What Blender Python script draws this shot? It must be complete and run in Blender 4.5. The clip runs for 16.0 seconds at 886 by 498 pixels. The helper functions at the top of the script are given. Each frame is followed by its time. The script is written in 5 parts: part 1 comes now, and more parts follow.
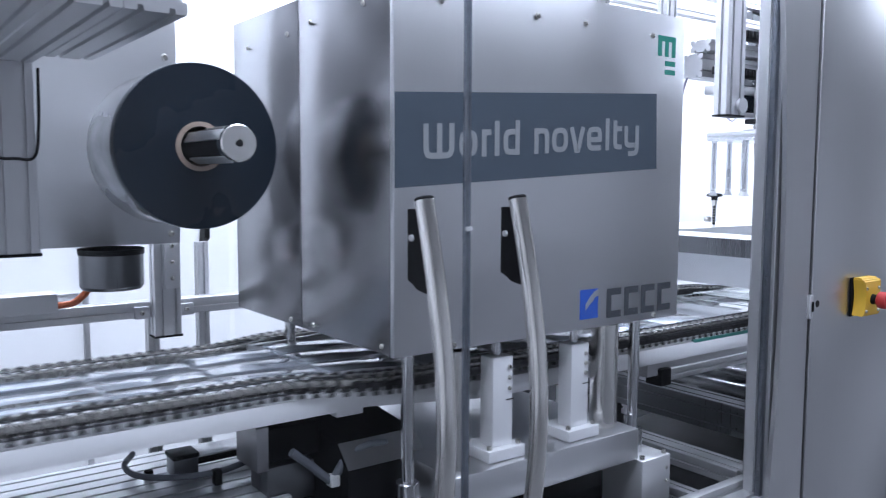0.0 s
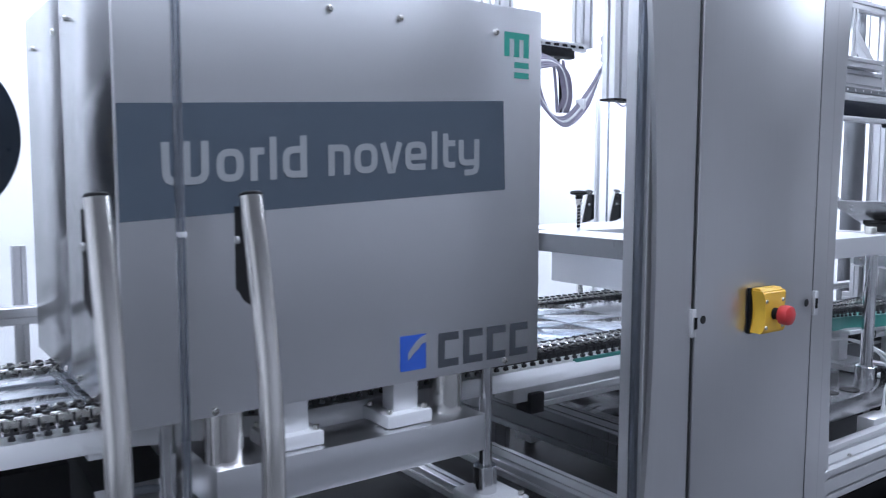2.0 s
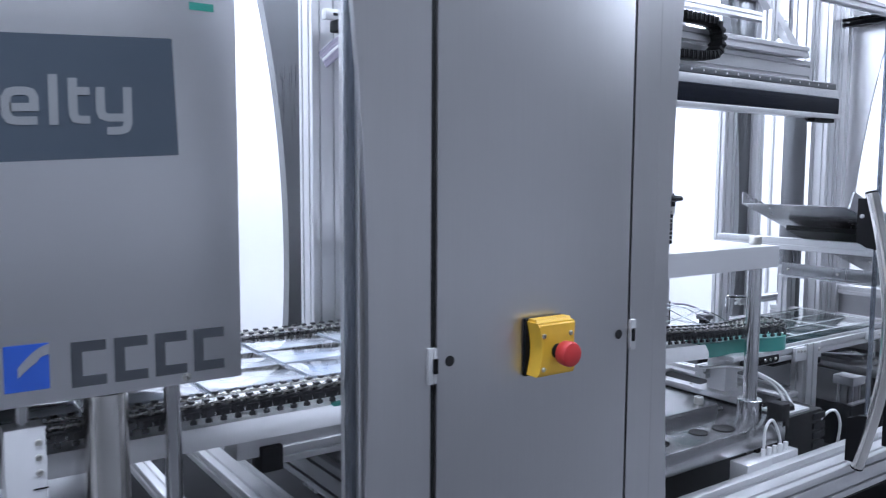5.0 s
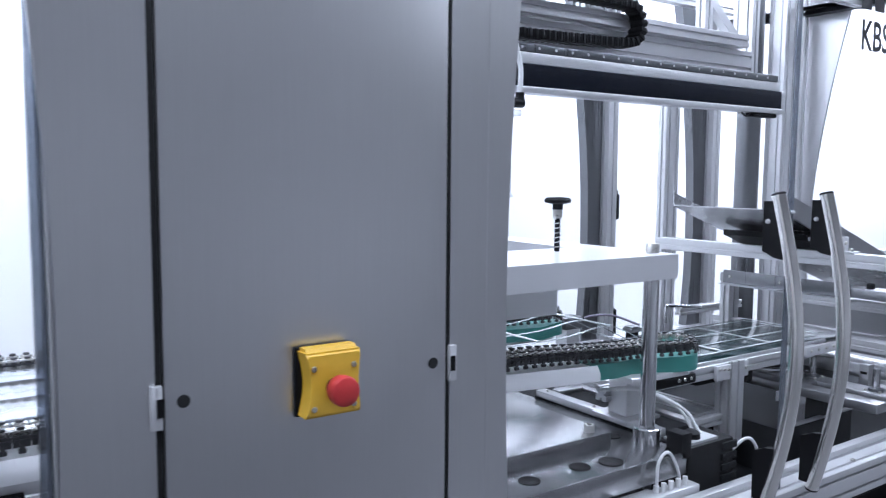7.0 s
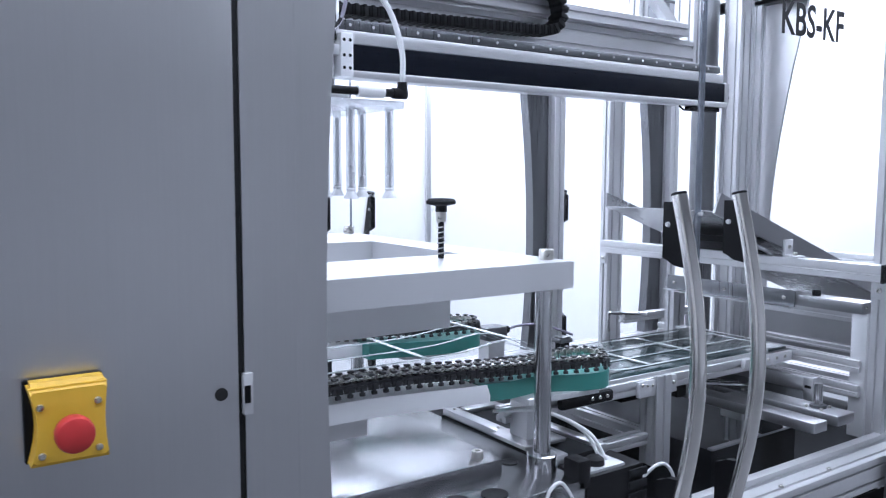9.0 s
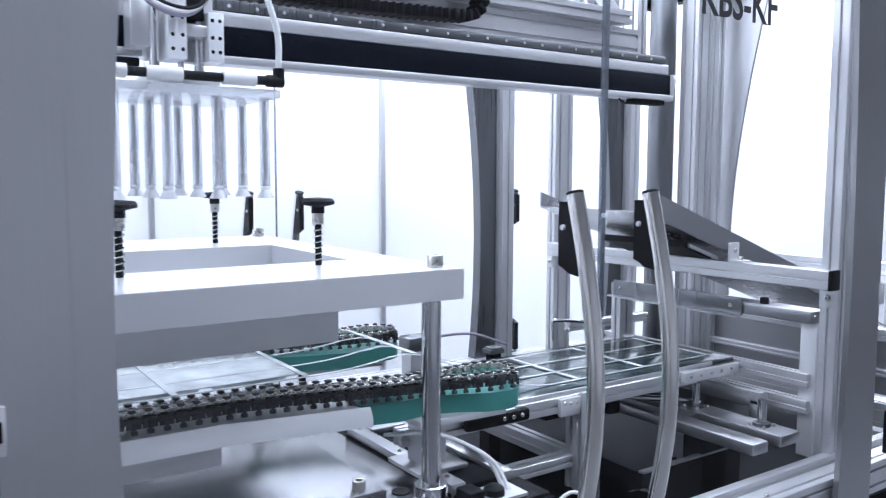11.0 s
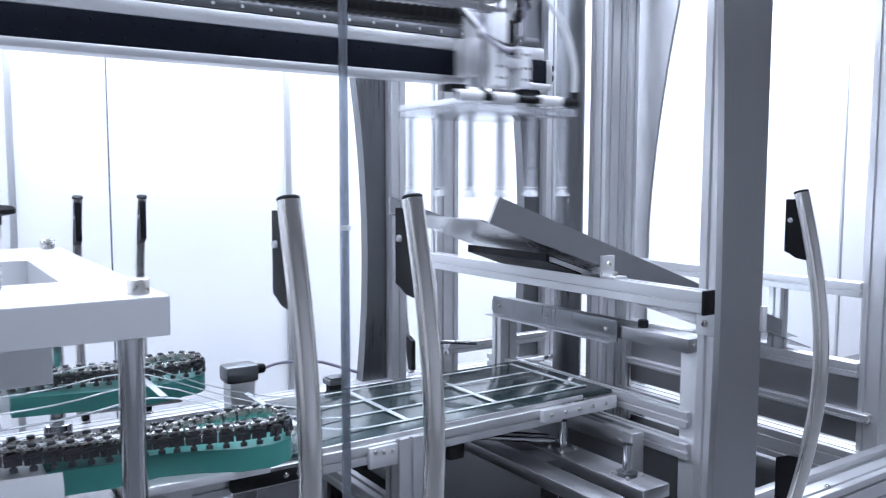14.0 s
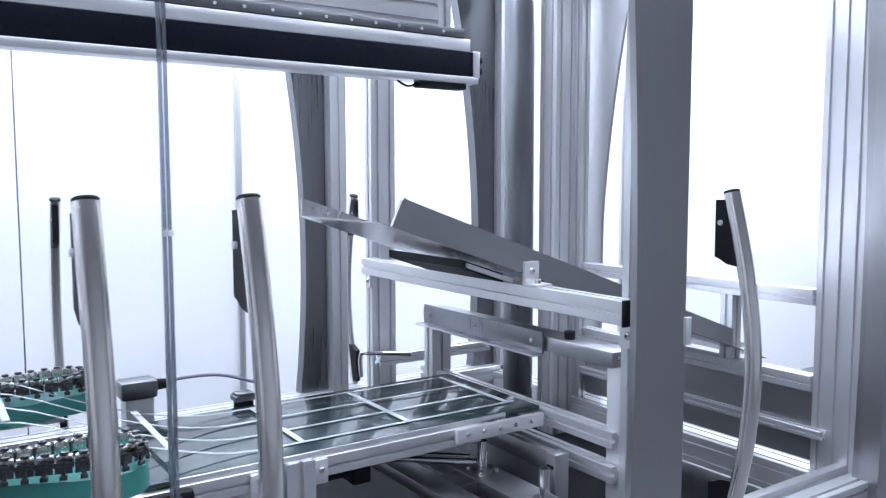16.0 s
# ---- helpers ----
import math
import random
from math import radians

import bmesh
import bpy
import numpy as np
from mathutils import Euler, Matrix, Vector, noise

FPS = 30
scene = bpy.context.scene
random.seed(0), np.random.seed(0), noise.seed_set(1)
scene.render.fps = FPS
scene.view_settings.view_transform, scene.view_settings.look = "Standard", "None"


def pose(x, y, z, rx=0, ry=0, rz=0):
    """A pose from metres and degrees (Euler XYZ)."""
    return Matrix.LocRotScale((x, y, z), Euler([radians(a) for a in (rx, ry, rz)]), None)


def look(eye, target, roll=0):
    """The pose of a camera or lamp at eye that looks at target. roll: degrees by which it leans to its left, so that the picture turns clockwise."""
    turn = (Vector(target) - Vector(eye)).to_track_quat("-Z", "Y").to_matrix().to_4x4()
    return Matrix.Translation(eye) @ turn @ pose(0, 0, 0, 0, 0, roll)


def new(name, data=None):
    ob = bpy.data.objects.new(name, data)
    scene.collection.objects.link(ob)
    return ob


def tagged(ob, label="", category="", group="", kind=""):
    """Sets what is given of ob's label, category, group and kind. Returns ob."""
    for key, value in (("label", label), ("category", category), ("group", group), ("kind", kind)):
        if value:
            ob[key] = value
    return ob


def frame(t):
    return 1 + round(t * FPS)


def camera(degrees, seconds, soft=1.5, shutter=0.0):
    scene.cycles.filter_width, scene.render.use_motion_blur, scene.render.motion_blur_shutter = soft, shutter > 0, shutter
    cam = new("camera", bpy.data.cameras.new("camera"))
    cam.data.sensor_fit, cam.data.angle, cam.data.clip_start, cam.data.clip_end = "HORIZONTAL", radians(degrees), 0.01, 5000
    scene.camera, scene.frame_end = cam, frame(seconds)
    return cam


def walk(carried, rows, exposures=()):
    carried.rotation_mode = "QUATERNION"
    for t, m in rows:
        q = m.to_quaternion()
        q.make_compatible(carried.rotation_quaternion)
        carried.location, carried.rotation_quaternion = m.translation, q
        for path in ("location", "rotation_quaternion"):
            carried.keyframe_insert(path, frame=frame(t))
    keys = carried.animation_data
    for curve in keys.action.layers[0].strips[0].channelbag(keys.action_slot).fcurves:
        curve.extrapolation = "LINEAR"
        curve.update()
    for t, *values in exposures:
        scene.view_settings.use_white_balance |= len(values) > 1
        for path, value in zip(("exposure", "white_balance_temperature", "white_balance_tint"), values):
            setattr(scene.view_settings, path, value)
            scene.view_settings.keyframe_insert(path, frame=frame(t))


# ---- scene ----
cam = camera(58.01, 16.0, soft=1.1, shutter=0.5)
PATH = [
    (0, (0.0497, 0.0488, 1.4204), (1.2397, 1.6469, 1.2468), 0.240),
    (0.5, (0.1506, 0.0439, 1.4193), (1.3342, 1.6467, 1.2455), 0.214),
    (1, (0.2795, 0.0432, 1.4176), (1.4568, 1.6504, 1.2420), 0.146),
    (1.5, (0.4007, 0.0418, 1.4160), (1.5707, 1.6543, 1.2401), 0.130),
    (2, (0.5209, 0.0451, 1.4149), (1.6882, 1.6590, 1.2347), 0.170),
    (2.5, (0.6235, 0.0442, 1.4156), (1.7859, 1.6613, 1.2313), 0.198),
    (3, (0.7241, 0.0481, 1.4151), (1.8882, 1.6639, 1.2302), 0.298),
    (3.5, (0.8278, 0.0448, 1.4162), (1.9892, 1.6627, 1.2328), 0.293),
    (4, (0.9404, 0.0390, 1.4181), (2.0969, 1.6603, 1.2336), 0.287),
    (4.5, (1.0405, 0.0329, 1.4192), (2.1915, 1.6581, 1.2352), 0.295),
    (4.7, (1.0820, 0.0290, 1.4193), (2.2315, 1.6553, 1.2352), 0.300),
    (6.8, (1.5167, 0.0268, 1.4172), (2.6519, 1.6632, 1.2333), 0.438),
    (7, (1.5567, 0.0238, 1.4180), (2.6913, 1.6604, 1.2340), 0.432),
    (7.5, (1.6480, 0.0186, 1.4179), (2.7796, 1.6575, 1.2341), 0.353),
    (8, (1.7451, 0.0197, 1.4169), (2.8740, 1.6604, 1.2341), 0.260),
    (8.5, (1.8242, 0.0179, 1.4164), (2.9503, 1.6606, 1.2341), 0.174),
    (9, (1.8875, 0.0182, 1.4157), (3.0125, 1.6616, 1.2333), 0.204),
    (9.2, (1.9085, 0.0202, 1.4149), (3.0333, 1.6638, 1.2325), 0.218),
    (11.3, (2.2263, 0.0376, 1.4101), (3.3482, 1.6835, 1.2295), 0.182),
    (11.5, (2.2609, 0.0402, 1.4116), (3.3819, 1.6867, 1.2321), 0.199),
    (12, (2.3589, 0.0459, 1.4100), (3.4775, 1.6944, 1.2334), 0.253),
    (12.5, (2.4656, 0.0531, 1.4099), (3.5823, 1.7027, 1.2320), 0.268),
    (13, (2.5548, 0.0570, 1.4104), (3.6698, 1.7079, 1.2326), 0.219),
    (13.5, (2.6297, 0.0610, 1.4092), (3.7435, 1.7128, 1.2331), 0.171),
    (14, (2.7086, 0.0649, 1.4094), (3.8213, 1.7175, 1.2336), 0.106),
    (14.5, (2.7743, 0.0668, 1.4085), (3.8853, 1.7206, 1.2334), 0.084),
    (15, (2.8412, 0.0678, 1.4043), (3.9510, 1.7230, 1.2343), 0.023),
    (15.5, (2.8970, 0.0693, 1.4056), (4.0058, 1.7249, 1.2338), 0.011),
    (16, (2.9510, 0.0706, 1.4032), (4.0591, 1.7270, 1.2345), -0.065),
]

# ---- world and light ----
WB = (0.15, 5480.0, 13.0)
world = bpy.data.worlds.new("hall_air")
world.use_nodes = True
world.node_tree.nodes["Background"].inputs[0].default_value = (0.75, 0.82, 0.95, 1)
world.node_tree.nodes["Background"].inputs[1].default_value = 0.25
scene.world = world
walk(cam, [(t, look(eye, target, roll)) for t, eye, target, roll in PATH], [(0, *WB), (16, *WB)])


def ceiling_lamp(x, y, z, sx, sy, watts):
    lamp = bpy.data.lights.new("tube_light", "AREA")
    lamp.shape, lamp.size, lamp.size_y, lamp.energy = "RECTANGLE", sx, sy, watts
    lamp.color = (0.97, 0.98, 1.0)
    ob = new("tube_light", lamp)
    ob.matrix_world = pose(x, y, z)
    return ob


LAMPS = ((1.0, 2.95, 66), (4.6, 2.95, 66), (1.0, 1.75, 50), (4.6, 1.75, 42), (1.0, 0.3, 40), (4.6, 0.3, 40), (6.7, 1.2, 70), (8.6, 2.75, 90))
for lx, ly, watts in LAMPS:
    ceiling_lamp(lx, ly, 2.92, 3.4 if lx < 6 else 2.2, 0.45, watts)


# ---- materials ----
def mat(name, color, rough=0.5, metal=0.0, vary=0.12, scale=(30, 30, 30), bump=0.0, bscale=(200, 200, 200), spec=0.5, rvary=0.08):
    m = bpy.data.materials.new(name)
    m.use_nodes = True
    nt = m.node_tree
    b = nt.nodes["Principled BSDF"]
    b.inputs["Metallic"].default_value = metal
    b.inputs["Specular IOR Level"].default_value = spec
    tc = nt.nodes.new("ShaderNodeTexCoord")
    mp = nt.nodes.new("ShaderNodeMapping")
    mp.inputs["Scale"].default_value = scale
    nz = nt.nodes.new("ShaderNodeTexNoise")
    nz.inputs["Detail"].default_value = 5
    nz.inputs["Scale"].default_value = 1.0
    nt.links.new(tc.outputs["Object"], mp.inputs["Vector"])
    nt.links.new(mp.outputs["Vector"], nz.inputs["Vector"])
    big = nt.nodes.new("ShaderNodeTexNoise")
    big.inputs["Scale"].default_value = 3.0
    big.inputs["Detail"].default_value = 3
    nt.links.new(tc.outputs["Object"], big.inputs["Vector"])
    add = nt.nodes.new("ShaderNodeMath")
    add.operation = "ADD"
    nt.links.new(nz.outputs["Fac"], add.inputs[0])
    nt.links.new(big.outputs["Fac"], add.inputs[1])
    mr = nt.nodes.new("ShaderNodeMapRange")
    mr.inputs["From Min"].default_value, mr.inputs["From Max"].default_value = 0.6, 1.4
    mr.inputs["To Min"].default_value, mr.inputs["To Max"].default_value = 1 - vary, 1 + vary
    nt.links.new(add.outputs[0], mr.inputs["Value"])
    mul = nt.nodes.new("ShaderNodeMix")
    mul.data_type, mul.blend_type = "RGBA", "MULTIPLY"
    mul.inputs["Factor"].default_value = 1.0
    mul.inputs["A"].default_value = (*color, 1)
    nt.links.new(mr.outputs["Result"], mul.inputs["B"])
    nt.links.new(mul.outputs["Result"], b.inputs["Base Color"])
    rr = nt.nodes.new("ShaderNodeMapRange")
    rr.inputs["From Min"].default_value, rr.inputs["From Max"].default_value = 0.6, 1.4
    rr.inputs["To Min"].default_value, rr.inputs["To Max"].default_value = max(0.02, rough - rvary), min(1.0, rough + rvary)
    nt.links.new(add.outputs[0], rr.inputs["Value"])
    nt.links.new(rr.outputs["Result"], b.inputs["Roughness"])
    if bump > 0:
        mp2 = nt.nodes.new("ShaderNodeMapping")
        mp2.inputs["Scale"].default_value = bscale
        n2 = nt.nodes.new("ShaderNodeTexNoise")
        n2.inputs["Detail"].default_value = 3
        n2.inputs["Scale"].default_value = 1.0
        bp = nt.nodes.new("ShaderNodeBump")
        bp.inputs["Strength"].default_value = bump
        bp.inputs["Distance"].default_value = 0.001
        nt.links.new(tc.outputs["Object"], mp2.inputs["Vector"])
        nt.links.new(mp2.outputs["Vector"], n2.inputs["Vector"])
        nt.links.new(n2.outputs["Fac"], bp.inputs["Height"])
        nt.links.new(bp.outputs["Normal"], b.inputs["Normal"])
    return m


def glass_mat(name, tint, gloss=1.0, rough=0.02, milky=0.0, milk=(0.8, 0.8, 0.8)):
    m = bpy.data.materials.new(name)
    m.use_nodes = True
    nt = m.node_tree
    out = nt.nodes["Material Output"]
    nt.nodes.remove(nt.nodes["Principled BSDF"])
    tr = nt.nodes.new("ShaderNodeBsdfTransparent")
    tr.inputs["Color"].default_value = (*tint, 1)
    gl = nt.nodes.new("ShaderNodeBsdfGlossy")
    gl.inputs["Roughness"].default_value = rough
    fr = nt.nodes.new("ShaderNodeLayerWeight")
    fr.inputs["Blend"].default_value = 0.5
    pw = nt.nodes.new("ShaderNodeMath")
    pw.operation = "POWER"
    pw.inputs[1].default_value = 4.5
    nt.links.new(fr.outputs["Facing"], pw.inputs[0])
    k = nt.nodes.new("ShaderNodeMath")
    k.operation = "MULTIPLY_ADD"
    k.use_clamp = True
    k.inputs[1].default_value = 0.5 * gloss
    k.inputs[2].default_value = 0.028 * gloss
    nt.links.new(pw.outputs[0], k.inputs[0])
    base = tr.outputs[0]
    if milky > 0:
        df = nt.nodes.new("ShaderNodeBsdfDiffuse")
        df.inputs["Color"].default_value = (*milk, 1)
        nz = nt.nodes.new("ShaderNodeTexNoise")
        nz.inputs["Scale"].default_value = 9.0
        nz.inputs["Detail"].default_value = 4
        mr = nt.nodes.new("ShaderNodeMapRange")
        mr.inputs["From Min"].default_value, mr.inputs["From Max"].default_value = 0.3, 0.7
        mr.inputs["To Min"].default_value, mr.inputs["To Max"].default_value = milky * 0.6, min(1.0, milky * 1.4)
        tc = nt.nodes.new("ShaderNodeTexCoord")
        nt.links.new(tc.outputs["Object"], nz.inputs["Vector"])
        nt.links.new(nz.outputs["Fac"], mr.inputs["Value"])
        mx0 = nt.nodes.new("ShaderNodeMixShader")
        nt.links.new(mr.outputs["Result"], mx0.inputs[0])
        nt.links.new(base, mx0.inputs[1])
        nt.links.new(df.outputs[0], mx0.inputs[2])
        base = mx0.outputs[0]
    mx = nt.nodes.new("ShaderNodeMixShader")
    nt.links.new(k.outputs[0], mx.inputs[0])
    nt.links.new(base, mx.inputs[1])
    nt.links.new(gl.outputs[0], mx.inputs[2])
    nt.links.new(mx.outputs[0], out.inputs["Surface"])
    return m


def glow_mat(name, color, power):
    m = bpy.data.materials.new(name)
    m.use_nodes = True
    b = m.node_tree.nodes["Principled BSDF"]
    b.inputs["Base Color"].default_value = (*color, 1)
    b.inputs["Emission Color"].default_value = (*color, 1)
    b.inputs["Emission Strength"].default_value = power
    return m


STEEL = mat("brushed_stainless", (0.6, 0.6, 0.61), 0.35, 1.0, 0.025, (260, 260, 5), 0.015, (900, 900, 12), rvary=0.02)
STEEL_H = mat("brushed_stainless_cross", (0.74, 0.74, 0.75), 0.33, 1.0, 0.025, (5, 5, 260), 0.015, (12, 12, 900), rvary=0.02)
SHEET = mat("bent_stainless_sheet", (0.6, 0.6, 0.61), 0.24, 1.0, 0.07, (40, 40, 40), 0.04, (80, 80, 80))
ALU = mat("anodised_aluminium", (0.63, 0.63, 0.64), 0.35, 0.72, 0.05, (60, 60, 60), rvary=0.04)
PLATE = mat("milled_aluminium_plate", (0.7, 0.7, 0.71), 0.3, 0.5, 0.03, (9, 90, 90), rvary=0.03)
BLOCK = mat("white_anodised_block", (0.86, 0.86, 0.87), 0.42, 0.25, 0.04, (80, 80, 80))
POLISH = mat("polished_tool_steel", (0.38, 0.38, 0.39), 0.24, 1.0, 0.04, (60, 7, 60), rvary=0.03)
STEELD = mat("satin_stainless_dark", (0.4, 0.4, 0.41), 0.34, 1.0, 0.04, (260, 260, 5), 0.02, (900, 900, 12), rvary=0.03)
# housing stainless darkened in its colour for the dark reflections on the left side
SHADED_SIDE = mat("brushed_stainless_shaded_side", (0.29, 0.29, 0.302), 0.25, 1.0, 0.03, (5, 5, 200), rvary=0.02)
GREYCABLE = mat("grey_sleeved_cable", (0.13, 0.14, 0.16), 0.5, 0.0, 0.1)
# dark stainless parts, and steel whose shade is put into the colour
DUSK = mat("dark_and_shaded_stainless", (0.2, 0.205, 0.215), 0.3, 1.0, 0.08, (260, 260, 5), 0.05, (900, 900, 12), rvary=0.05)
CHROME = mat("ground_chrome_rod", (0.72, 0.72, 0.73), 0.14, 1.0, 0.05, (200, 200, 10))
TUBE = mat("satin_stainless_tube", (0.86, 0.84, 0.81), 0.2, 1.0, 0.03, (300, 300, 6), 0.0, rvary=0.03)
BLACK = mat("black_plastic", (0.004, 0.004, 0.005), 0.55, 0.0, 0.2, (90, 90, 90), 0.05, (400, 400, 400), spec=0.18)
RUBBER = mat("black_gap_seal", (0.008, 0.008, 0.009), 0.7, 0.0, 0.2)
DARK = mat("dark_painted_steel", (0.010, 0.0105, 0.012), 0.6, 0.0, 0.2, (40, 40, 40), 0.05, spec=0.1)
BELT = mat("navy_rail_cover", (0.003, 0.0045, 0.010), 0.65, 0.0, 0.25, (120, 120, 120), 0.05, (300, 300, 300), spec=0.05)
CHAIN = mat("oiled_chain_steel", (0.09, 0.09, 0.094), 0.3, 0.85, 0.35, (150, 150, 150), 0.1)
CLIP = mat("nickel_clip_steel", (0.6, 0.585, 0.55), 0.28, 0.95, 0.3, (150, 150, 150))
GREEN = mat("green_guide_plastic", (0.045, 0.21, 0.18), 0.38, 0.0, 0.1, (60, 60, 60), 0.03)
GREENINK = mat("green_print", (0.05, 0.3, 0.23), 0.45, 0.0, 0.05)
YELLOW = mat("yellow_enclosure_plastic", (0.72, 0.44, 0.035), 0.42, 0.0, 0.06, (80, 80, 80), 0.05, (700, 700, 700))
RED = mat("red_button_plastic", (0.5, 0.035, 0.035), 0.38, 0.0, 0.08, (90, 90, 90), 0.03)
BLUECARD = mat("pale_blue_print", (0.42, 0.55, 0.75), 0.5)
BLUE = mat("blue_print", (0.03, 0.1, 0.5), 0.45, 0.0, 0.05)
SLATE = mat("slate_print_band", (0.058, 0.076, 0.1), 0.42, 0.0, 0.06, (40, 40, 40))
LIGHTINK = mat("pale_grey_lettering", (0.27, 0.28, 0.29), 0.45, 0.0, 0.04)
GREYINK = mat("grey_print", (0.055, 0.06, 0.07), 0.45, 0.0, 0.05)
BLACKINK = mat("black_print", (0.01, 0.01, 0.012), 0.5, 0.0, 0.05)
ROLL = mat("dark_film_roll", (0.012, 0.019, 0.03), 0.28, 0.0, 0.2, (6, 6, 6), spec=0.35)
CARD = mat("cardboard_core", (0.42, 0.33, 0.26), 0.8, 0.0, 0.15, (50, 50, 50), 0.1)
ORANGE = mat("orange_cable_sheath", (0.5, 0.12, 0.04), 0.5, 0.0, 0.05)
CABLE = mat("grey_cable_sheath", (0.24, 0.22, 0.28), 0.5, 0.0, 0.1)
HOSE = mat("milky_hose", (0.7, 0.7, 0.7), 0.35, 0.0, 0.05)
CEIL = mat("pale_grey_ceiling", (0.4, 0.4, 0.41), 0.7, 0.0, 0.04, (3, 3, 3))
WALL = mat("white_wall_panel", (0.86, 0.86, 0.86), 0.6, 0.0, 0.02, (4, 4, 4), 0.02)
HALL = mat("grey_hall_wall", (0.4, 0.402, 0.412), 0.7, 0.0, 0.08, (3, 3, 3))
FLOOR = mat("grey_hall_floor", (0.15, 0.15, 0.155), 0.5, 0.0, 0.15, (12, 12, 12), 0.03)
LID = mat("tinted_deck_plate", (0.014, 0.03, 0.031), 0.12, 0.0, 0.15, (20, 20, 20), spec=0.7)
GLASS = glass_mat("door_glass", (0.985, 0.987, 0.99), 0.42, 0.01)
EDGE = glass_mat("glass_edge_seal", (0.42, 0.45, 0.5), 3.5, 0.1, 0.12, (0.5, 0.53, 0.58))
CLEAR = glass_mat("clear_plastic", (0.86, 0.87, 0.89), 2.0, 0.08, 0.22, (0.8, 0.8, 0.82))
CUP = glass_mat("milky_silicone", (0.85, 0.86, 0.87), 1.2, 0.2, 0.5, (0.85, 0.85, 0.86))
FILM = glass_mat("blister_film", (0.8, 0.83, 0.87), 3.0, 0.08, 0.5, (0.72, 0.76, 0.82))
STRIP = glass_mat("film_skeleton", (0.9, 0.92, 0.93), 2.0, 0.12, 0.55, (0.8, 0.84, 0.84))
ROLLCLEAR = glass_mat("clear_film_roll", (0.55, 0.56, 0.58), 2.5, 0.1, 0.6, (0.68, 0.69, 0.71))
LAMPGLOW = glow_mat("lamp_diffuser", (1.0, 1.0, 1.0), 1.5)

# ---- mesh helpers ----
BASE = {}


def thing(name, base, label, category, group="", kind=""):
    ob = new(name)
    ob.empty_display_size = 0.05
    ob.location = base
    BASE[ob] = Vector(base)
    return tagged(ob, label, category, group, kind)


def smooth_by_angle(me, deg=35):
    lim = radians(deg)
    bm = bmesh.new()
    bm.from_mesh(me)
    for f in bm.faces:
        f.smooth = True
    for e in bm.edges:
        e.smooth = len(e.link_faces) == 2 and e.calc_face_angle(0) < lim
    bm.to_mesh(me)
    bm.free()


def finish(name, bm, material, off):
    bmesh.ops.translate(bm, verts=bm.verts, vec=-Vector(off))
    bmesh.ops.recalc_face_normals(bm, faces=bm.faces)
    me = bpy.data.meshes.new(name)
    bm.to_mesh(me)
    bm.free()
    smooth_by_angle(me)
    me.materials.append(material)
    return me


def part(name, bm, material, parent, label=""):
    ob = new(name, finish(name, bm, material, BASE[parent]))
    ob.parent = parent
    BASE[ob] = BASE[parent]
    return tagged(ob, label)


def solid(name, bm, material, base, label, category="", kind=""):
    ob = new(name, finish(name, bm, material, base))
    ob.location = base
    BASE[ob] = Vector(base)
    return tagged(ob, label, category, "", kind)


def bx(x0, x1, y0, y1, z0, z1, bev=0.0, bm=None):
    own = bmesh.new()
    v = [own.verts.new((x, y, z)) for x in (x0, x1) for y in (y0, y1) for z in (z0, z1)]
    for q in ((0, 1, 3, 2), (4, 6, 7, 5), (0, 4, 5, 1), (2, 3, 7, 6), (0, 2, 6, 4), (1, 5, 7, 3)):
        own.faces.new([v[i] for i in q])
    if bev:
        bmesh.ops.bevel(own, geom=list(own.edges), offset=bev, segments=2, affect="EDGES", profile=0.5)
    return join(bm, own)


def join(bm, own):
    if bm is None:
        return own
    table = {v: bm.verts.new(v.co) for v in own.verts}
    for f in own.faces:
        bm.faces.new([table[v] for v in f.verts])
    own.free()
    return bm


def axes_for(d):
    d = Vector(d).normalized()
    a = d.orthogonal().normalized() if abs(d.z) > 0.95 else d.cross(Vector((0, 0, 1))).normalized()
    return d, a, d.cross(a)


def cy(p0, p1, r0, r1=None, n=20, bm=None):
    r1 = r0 if r1 is None else r1
    return lathe(p0, Vector(p1) - Vector(p0), [(0, 0), (r0, 0), (r1, 1), (0, 1)], n, bm, True)


def lathe(origin, way, rows, n=24, bm=None, unit=False):
    """rows of (radius, height along the way)."""
    own = bm or bmesh.new()
    o, length = Vector(origin), Vector(way).length
    d, a, b = axes_for(way)
    k = length if unit else 1.0
    rings = []
    for r, h in rows:
        c = o + d * (h * k)
        if r < 1e-6:
            rings.append([own.verts.new(c)])
        else:
            rings.append([own.verts.new(c + a * (r * math.cos(2 * math.pi * i / n)) + b * (r * math.sin(2 * math.pi * i / n))) for i in range(n)])
    for p, q in zip(rings, rings[1:]):
        for i in range(n):
            j = (i + 1) % n
            if len(p) == 1 and len(q) > 1:
                own.faces.new((p[0], q[i], q[j]))
            elif len(q) == 1 and len(p) > 1:
                own.faces.new((p[i], q[0], p[j]))
            elif len(p) > 1:
                own.faces.new((p[i], q[i], q[j], p[j]))
    return own


def curve_pts(pts, steps=6):
    """A smooth line through the points."""
    P = [Vector(p) for p in pts]
    P = [2 * P[0] - P[1]] + P + [2 * P[-1] - P[-2]]
    out = []
    for i in range(1, len(P) - 2):
        for s in range(steps):
            t = s / steps
            a, b, c, d = P[i - 1], P[i], P[i + 1], P[i + 2]
            out.append(0.5 * (2 * b + (c - a) * t + (2 * a - 5 * b + 4 * c - d) * t * t + (3 * b - a - 3 * c + d) * t ** 3))
    out.append(P[-2])
    return out


